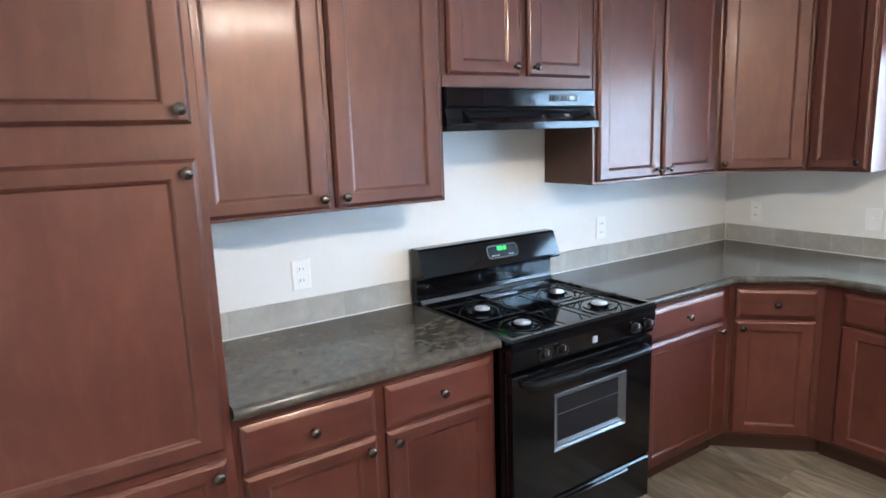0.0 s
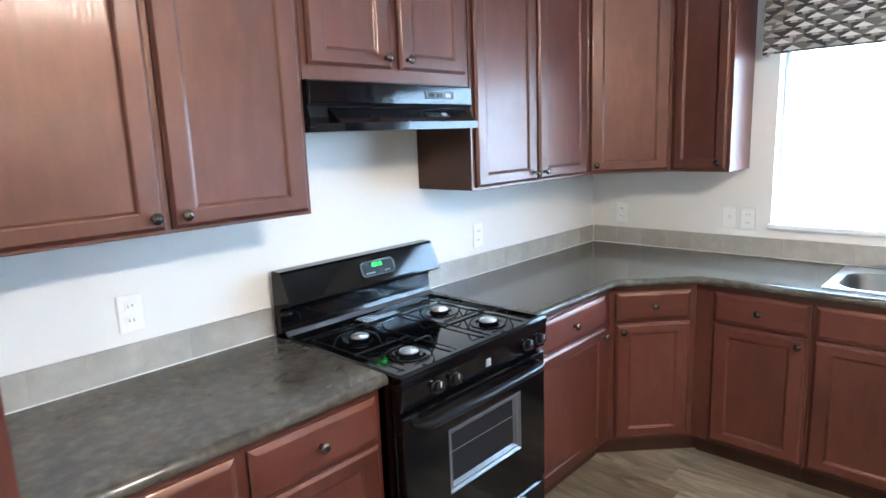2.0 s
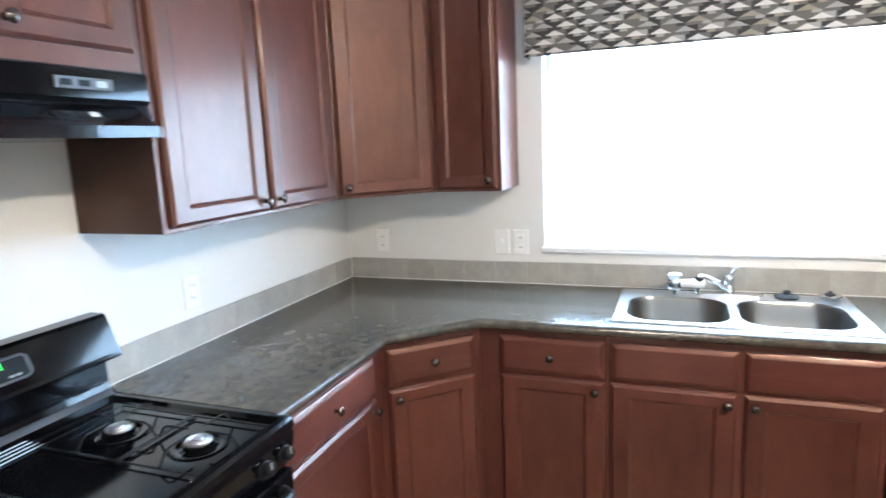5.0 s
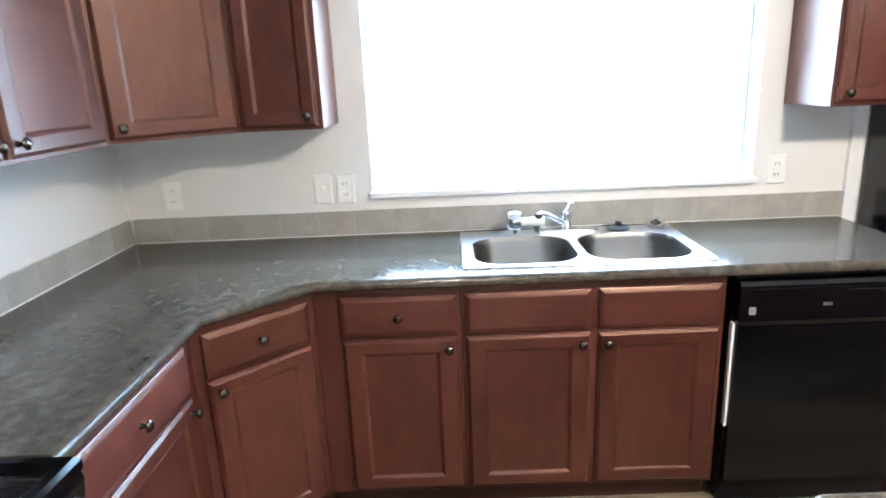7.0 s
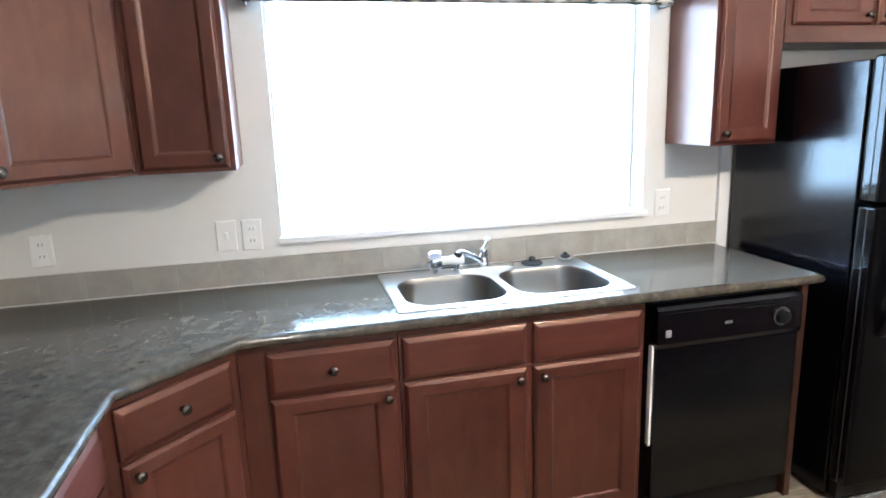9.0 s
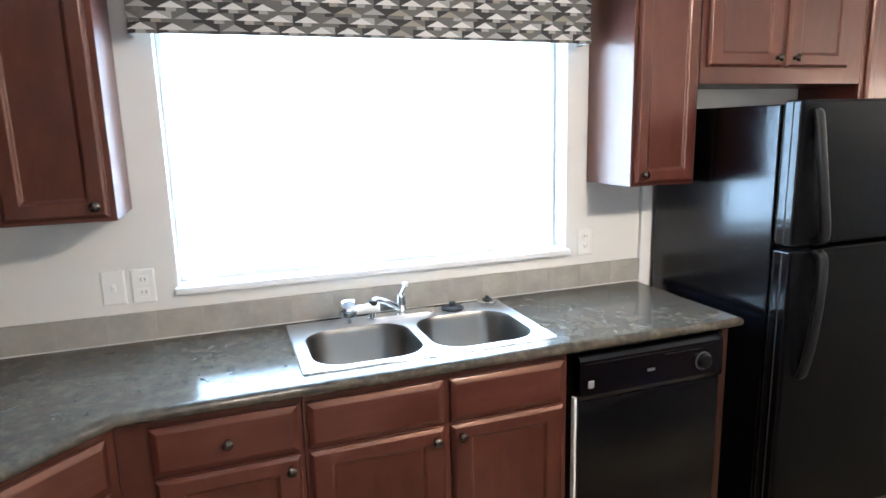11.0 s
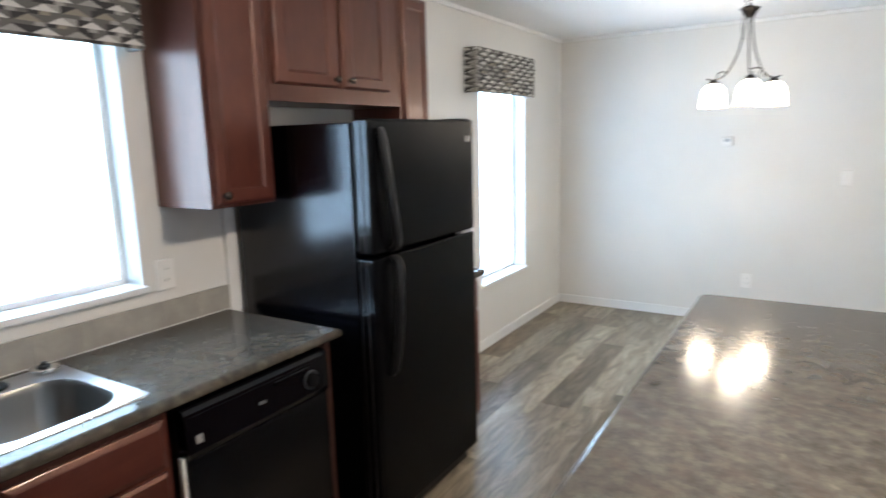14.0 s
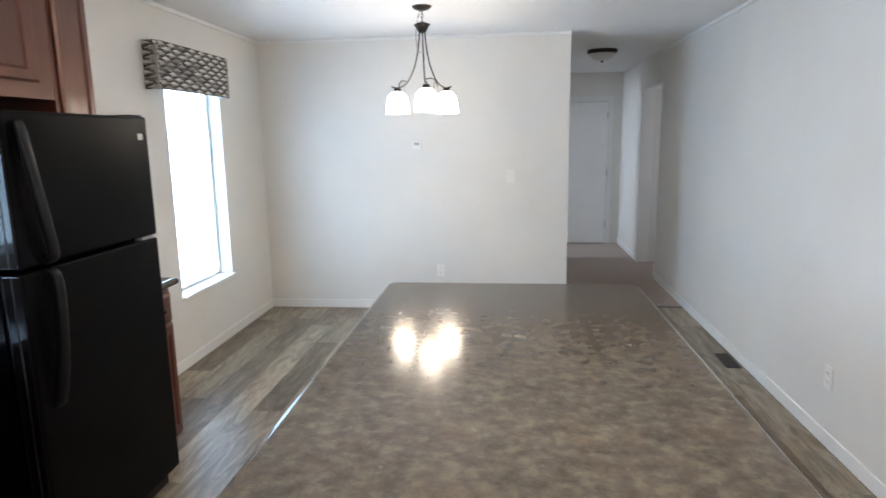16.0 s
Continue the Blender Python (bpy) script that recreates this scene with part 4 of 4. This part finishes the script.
part("rim_lip", bm, steel, t)
for x0, x1, y0, y1 in bowls:
    bm = bmesh.new()
    rows = []
    for off, z, r in ((0, 0.9195, 0.1), (0.003, 0.914, 0.098), (0.006, 0.9, 0.095), (0.018, 0.775, 0.085), (0.03, 0.757, 0.075), (0.06, 0.75, 0.06), (0.13, 0.748, 0.03)):
        rows.append([bm.verts.new((x, y, z)) for x, y in rounded(x0 + off, x1 - off, y0 + off, y1 - off, r)])
    n = len(rows[0])
    for a, b in zip(rows, rows[1:]):
        for k in range(n):
            bm.faces.new((a[k], a[(k + 1) % n], b[(k + 1) % n], b[k]))
    bm.faces.new(rows[-1])
    # same steel as the rim, coloured darker for the shade inside the bowls
    bw = part("bowl", bm, steel_shaded, t, "", True)
    part("drain", lathe([(0, 0.7492), (0.03, 0.7492), (0.042, 0.751), (0.045, 0.7495), (0.045, 0.748)], pose((x0 + x1) / 2, (y0 + y1) / 2, 0), 24), chrome, bw, "round chrome drain", True)

t = thing("faucet", pose(-0.112, -1.787, 0.9195), "chrome single-lever faucet with a white clip-on water filter", "faucet")
bm = prism([(x * 1.0, y) for x, y in rounded(-0.026, 0.026, -0.128, 0.128, 0.0255, 8)], 0.0, 0.012)
bmesh.ops.bevel(bm, geom=[e for e in bm.edges if all(v.co.z > 0.01 for v in e.verts)], offset=0.005, segments=2, affect="EDGES")
part("base_plate", bm, chrome, t, "", True)
part("faucet_body", lathe([(0, 0.01), (0.022, 0.01), (0.022, 0.03), (0.019, 0.036), (0.019, 0.066), (0.02, 0.07), (0.017, 0.082), (0.0, 0.086)], None, 20), chrome, t, "", True)
lv = part("lever", tube([(0, 0, 0.08), (0.004, -0.012, 0.1), (0.006, -0.02, 0.112)], 0.005, 8), chrome, t, "", True)
part("lever_knob", lathe([(0, 0), (0.011, 0.003), (0.014, 0.01), (0.011, 0.018), (0, 0.021)], pose(0.006, -0.02, 0.108), 14), clear_knob, lv, "pale acrylic lever knob", True)
part("spout", tube(curve_points([(-0.008, 0.012, 0.035), (-0.02, 0.045, 0.058), (-0.03, 0.085, 0.078), (-0.034, 0.105, 0.083), (-0.036, 0.113, 0.07)], 5), 0.0105, 10), chrome, t, "", True)
part("collar", lathe([(0, 0), (0.016, 0), (0.016, 0.02), (0, 0.02)], pose(-0.036, 0.113, 0.062), 16), rubber, t, "black collar", True)
f = part("filter", lathe([(0, -0.026), (0.016, -0.026), (0.019, -0.02), (0.019, 0.02), (0.0165, 0.026), (0.0165, 0.06), (0, 0.066)], pose(-0.036, 0.118, 0.055, -90), 18), plastic_white, t, "white filter barrel", True)
part("filter_cap", lathe([(0, 0), (0.026, 0), (0.035, 0.005), (0.038, 0.016), (0.038, 0.036), (0.033, 0.05), (0.02, 0.058), (0, 0.061)], pose(-0.036, 0.18, 0.06, -90), 24), chrome, f, "chrome filter cap", True)
part("filter_outlet", lathe([(0, 0), (0.012, 0), (0.014, 0.02), (0, 0.02)], pose(-0.036, 0.12, 0.019), 14), chrome, f, "", True)
part("filter_outlet", lathe([(0, 0), (0.01, 0), (0.012, 0.02), (0, 0.02)], pose(-0.036, 0.205, 0.006), 14), chrome, f, "", True)
t = thing("sink_stopper", pose(-0.108, -1.995, 0.9195), "black rubber sink stopper lying on the sink rim", "stopper")
part("disc", lathe([(0, 0), (0.042, 0), (0.044, 0.005), (0.036, 0.012), (0.016, 0.014), (0.012, 0.02), (0.014, 0.026), (0.009, 0.03), (0, 0.03)], None, 24), rubber, t, "", True)
t = thing("basket_strainer", pose(-0.108, -2.142, 0.9195), "chrome basket strainer with a black centre on the sink rim", "strainer")
part("basket", lathe([(0, 0), (0.03, 0), (0.034, 0.008), (0.042, 0.014), (0.042, 0.018), (0.03, 0.02), (0, 0.017)], None, 24), chrome, t, "", True)
part("stem", lathe([(0, 0.015), (0.021, 0.018), (0.019, 0.024), (0.008, 0.027), (0.007, 0.031), (0.01, 0.034), (0, 0.037)], None, 18), rubber, t, "black centre knob", True)


# ---- valances ----
def valance(y0, y1, z0, z1, label, cw=0.09, rh=0.0335, depth=0.1, seed=3):
    t = thing("window_valance", pose(0, (y0 + y1) / 2, z0), label, "valance", "patterned valances")
    W, Hh = y1 - y0, z1 - z0
    total = W + 2 * depth
    rr = random.Random(seed)

    def at(s, z):
        s = min(max(s, 0), total)
        pleat = 0.0025 * math.sin(z * 23 + s * 3.0) + 0.002 * math.sin(s * 17)
        if s < depth:
            p = (-s - 0.002, W / 2, z)
        elif s > depth + W:
            p = (-(total - s) - 0.002, -W / 2, z)
        else:
            p = (-depth - pleat, W / 2 - (s - depth), z)
        return p

    bm = bmesh.new()
    rows, cols = round(Hh / rh), round(total / cw)
    h, w = Hh / rows, total / cols
    for r in range(rows):
        zb = r * h
        for c in range(-1, cols + 1):
            s0 = c * w + (w / 2 if r % 2 else 0)
            if s0 + w <= 0.001 or s0 >= total - 0.001:
                continue
            q = lambda a, b: bm.verts.new(at(s0 + a * w, zb + b * h))
            k = rr.random()
            tone = (0, 3, 2, 3, 2, 1) if k < 0.55 else (1, 2, 3, 2, 3, 2) if k < 0.75 else (0, 2, 1, 3, 2, 4) if k < 0.9 else (4, 3, 2, 2, 1, 2)
            tris = (((0.06, 0.34), (0.94, 0.34), (0.5, 0.96)), ((0, 1), (0, 0.3), (0.06, 0.34), (0.5, 0.96), (0.5, 1)), ((0.94, 0.34), (1, 0.3), (1, 1), (0.5, 1), (0.5, 0.96)),
                    ((0, 0), (0.34, 0), (0.34, 0.34), (0.06, 0.34), (0, 0.3)), ((0.66, 0), (1, 0), (1, 0.3), (0.94, 0.34), (0.66, 0.34)), ((0.34, 0), (0.66, 0), (0.66, 0.34), (0.34, 0.34)))
            for tri, m_i in zip(tris, tone):
                fc = bm.faces.new([q(*p) for p in tri])
                fc.material_index = m_i
    bmesh.ops.remove_doubles(bm, verts=bm.verts[:], dist=0.0002)
    f = part("fabric", bm, FABRICS, t, "grey geometric printed fabric")
    boxpart("mounting_board", (-depth + 0.012, -W / 2 + 0.004, Hh - 0.022), (-0.002, W / 2 - 0.004, Hh - 0.003), trim_white, t, 0.001)
    boxpart("lining", (-depth + 0.006, -W / 2 + 0.003, 0.002), (-depth + 0.011, W / 2 - 0.003, Hh - 0.004), FABRICS[1], t, 0.001, "pale lining")
    for s in (-1, 1):
        ya, yb = sorted((s * (W / 2 - 0.003), s * (W / 2 - 0.007)))
        boxpart("lining", (-depth + 0.011, ya, 0.002), (-0.002, yb, Hh - 0.022), FABRICS[1], t, 0)
    return t


valance(-2.603, -0.963, 1.92, 2.22, "wide grey geometric-print fabric valance over the kitchen window")
valance(-5.972, -4.99, 1.893, 2.188, "short grey geometric-print fabric valance over the dining window", 0.125, 0.0295, seed=8)

# ---- chandelier ----
CX, CY = -1.66, -5.585
t = thing("chandelier", pose(CX, CY, H), "bronze three-arm chandelier with lit frosted glass shades", "chandelier")
part("canopy", lathe([(0, 0), (0.066, 0), (0.066, -0.006), (0.05, -0.02), (0.02, -0.03), (0, -0.032)], None, 28), bronze, t, "", True)
bm = bmesh.new()
for k in range(4):
    zc = -0.04 - k * 0.022
    link = [(0.009 * math.cos(a) * (1 if k % 2 else 0), 0.009 * math.cos(a) * (0 if k % 2 else 1), zc + 0.015 * math.sin(a)) for a in [2 * math.pi * j / 12 for j in range(13)]]
    tube(link, 0.0022, 6, bm)
part("chain", bm, bronze, t, "", True)
part("hub", lathe([(0, -0.1), (0.02, -0.104), (0.052, -0.114), (0.058, -0.12), (0.044, -0.134), (0.03, -0.158), (0.024, -0.17), (0, -0.176)], None, 6), bronze, t, "dark flared hub")
part("cord", tube(curve_points([(0.012, 0.01, -0.03), (0.03, 0.02, -0.1), (0.042, 0.02, -0.2), (0.03, 0.01, -0.28), (0.014, 0, -0.3)], 6), 0.002, 6), rubber, t)
for az in (-17, 103, 223):
    a = radians(az)
    ca, sa = math.cos(a), math.sin(a)
    P = lambda r, z: (r * ca, r * sa, z)
    arm = part("arm", tube(curve_points([P(0.02, -0.15), P(0.03, -0.25), P(0.06, -0.38), P(0.12, -0.49), P(0.19, -0.525), P(0.245, -0.515)], 7), 0.0052, 8), arm_bronze, t, "slender curved bronze arm", True)
    b = a + radians(70)
    part("scroll", tube(curve_points([P(0.12, -0.49), (0.12 * ca + 0.04 * math.cos(b), 0.12 * sa + 0.04 * math.sin(b), -0.48), (0.12 * ca + 0.075 * math.cos(b), 0.12 * sa + 0.075 * math.sin(b), -0.5), (0.12 * ca + 0.085 * math.cos(b), 0.12 * sa + 0.085 * math.sin(b), -0.54)], 5), 0.004, 8), arm_bronze, arm, "", True)
    m = pose(0.2 * ca, 0.2 * sa, -0.525)
    part("socket", lathe([(0, 0.004), (0.02, 0), (0.026, -0.012), (0.026, -0.03), (0, -0.03)], m, 16), bronze, t, "", True)
    part("shade", lathe([(0.026, -0.026), (0.045, -0.034), (0.066, -0.06), (0.076, -0.1), (0.079, -0.145), (0.085, -0.175), (0.08, -0.175), (0.074, -0.145), (0.07, -0.1), (0.06, -0.062), (0.026, -0.034)], m, 24), shade_glass, t, "glowing frosted glass bell shade", True)

# ---- flush ceiling lights ----
def ceiling_light(x, y, glass_material, label):
    t = thing("ceiling_light", pose(x, y, H), label, "ceiling light")
    part("rim", lathe([(0, 0), (0.152, 0), (0.155, -0.012), (0.15, -0.034), (0.138, -0.04), (0.13, -0.03), (0, -0.03)], None, 36), bronze, t, "", True)
    part("glass_dome", lathe([(0.132, -0.032), (0.125, -0.06), (0.1, -0.085), (0.06, -0.102), (0, -0.108)], None, 36), glass_material, t, "", True)
    part("finial", lathe([(0, -0.106), (0.012, -0.108), (0.014, -0.116), (0.006, -0.126), (0, -0.128)], None, 14), bronze, t, "", True)


ceiling_light(-3.212, -8.05, off_glass, "flush bronze-rimmed ceiling light with frosted glass, unlit")
ceiling_light(-2.32, -2.6, dome_glass, "flush bronze-rimmed ceiling light above the island, lit")


# ---- outlets and switches; local x along the wall, -y out of it ----
def outlet(m, switch=False, label="white duplex wall outlet"):
    t = thing("light_switch" if switch else "wall_outlet", m, label, "switch" if switch else "outlet")
    p = part("plate", nested(inset(-0.037, 0.037, -0.059, 0.059, [(0, -0.0005), (0, -0.003), (0.004, -0.0065)])), plastic_white, t)
    if switch:
        boxpart("toggle_frame", (-0.008, -0.0085, -0.016), (0.008, -0.006, 0.016), plastic_white, t, 0.001)
        boxpart("toggle", (-0.0045, -0.017, 0.0), (0.0045, -0.008, 0.012), plastic_white, t, 0.002)
    else:
        for z in (0.022, -0.022):
            f = boxpart("socket_face", (-0.0165, -0.0085, z - 0.0145), (0.0165, -0.006, z + 0.0145), plastic_white, t, 0.002)
            for x in (-0.0065, 0.0065):
                boxpart("slot", (x - 0.0012, -0.0089, z - 0.004), (x + 0.0012, -0.0083, z + 0.006), plate_grey, f, 0)
    return t


E90 = lambda y, z: pose(0, y, z, 0, 0, -90)
outlet(pose(-2.77, 0, 1.108), label="white duplex outlet above the tiled backsplash")
outlet(pose(-1.127, 0, 1.108))
outlet(E90(-0.2, 1.104))
outlet(E90(-0.818, 1.109), True, "white toggle light switch beside the kitchen window")
outlet(E90(-0.91, 1.107), label="white duplex outlet beside the kitchen window")
outlet(E90(-2.65, 1.115), label="white duplex outlet near the refrigerator")
outlet(pose(-2.265, Y_S, 1.222, 0, 0, 180), True, "white toggle light switch on the dining wall")
outlet(pose(-1.63, Y_S, 0.366, 0, 0, 180), label="white duplex outlet low on the dining wall")
outlet(pose(X_W, -4.385, 0.351, 0, 0, 90), label="white duplex outlet low on the long wall")
t = thing("thermostat", pose(-1.432, Y_S, 1.47, 0, 0, 180), "small white thermostat on the dining wall", "thermostat")
boxpart("case", (-0.042, -0.026, 0), (0.042, -0.0005, 0.075), plastic_white, t, 0.006, "", 2)
boxpart("screen", (-0.022, -0.0275, 0.035), (0.022, -0.0255, 0.06), label_grey, t, 0.001)

# white wall strip between backsplash and refrigerator, whiter than the wall paint
t = thing("white_strip", wall_pose(-2.926, "east"), "narrow white strip beside the refrigerator", "trim", kind="structure")
boxpart("strip", (0, -0.02, 0), (0.055, -0.001, 1.372), trim_white, t, 0.002)

# floor register
t = thing("floor_vent", pose(-3.77, -5.55, 0), "brown metal floor register beside the baseboard", "vent")
boxpart("frame", (-0.05, -0.14, 0.0), (0.05, 0.14, 0.004), bronze, t, 0.001)
for k in range(9):
    boxpart("slat", (-0.04, -0.125 + 0.029 * k, 0.004), (0.04, -0.113 + 0.029 * k, 0.006), gap_dark, t, 0)

# ---- floor ----
floor = mesh_object("floor", box(bmesh.new(), (-6.12, -6.93, -0.1), (T, T, -0.004)), gap_dark)
tagged(floor, "grey-brown wood-look vinyl plank floor", "floor", kind="structure")
PW, PL = 0.182, 1.22
rnd = random.Random(5)
protos = {}
y_starts = [rnd.uniform(-PL, 0) for _ in range(30)]
col = 0
x = X_W - 0.35
while x < -0.001:
    x1 = min(x + PW, -0.001)
    y = y_starts[col]
    while y + PL > -6.91:
        ya, yb = min(y + PL, -0.001) if y + PL > 0 else y + PL, max(y, -6.928)
        if ya - yb > 0.02:
            key = (round(x1 - x, 3), round(ya - yb, 3))
            if key not in protos:
                protos[key] = part("plank", box(bmesh.new(), (0.0006, 0.0006, -0.004), (x1 - x - 0.0006, ya - yb - 0.0006, 0.0), 0.0), plank, floor)
                p = protos[key]
            else:
                p = new("plank", protos[key].data)
                p.parent = floor
            p.location = (x, yb, 0)
        y -= PL
    x, col = x + PW, col + 1
# floor of the added west room
nr = mesh_object("floor_added_next_room", box(bmesh.new(), (-6.12, -4.12, -0.05), (X_W - 0.36, T, 0.0)), carpet)
tagged(nr, "brown carpet in an added, unseen room to the west", "floor", kind="structure")
hf = mesh_object("floor_hall", box(bmesh.new(), (-5.32, -10.52, -0.1), (T, -6.931, 0.004)), carpet)
tagged(hf, "brown carpet in the hallway", "floor", kind="structure")
ts = mesh_object("transition_strip", box(bmesh.new(), (X_W + 0.013, -6.945, 0.0), (-2.783, -6.915, 0.009), 0.003), grey_trim)
tagged(ts, "thin metal strip between plank floor and carpet", "trim", kind="structure")
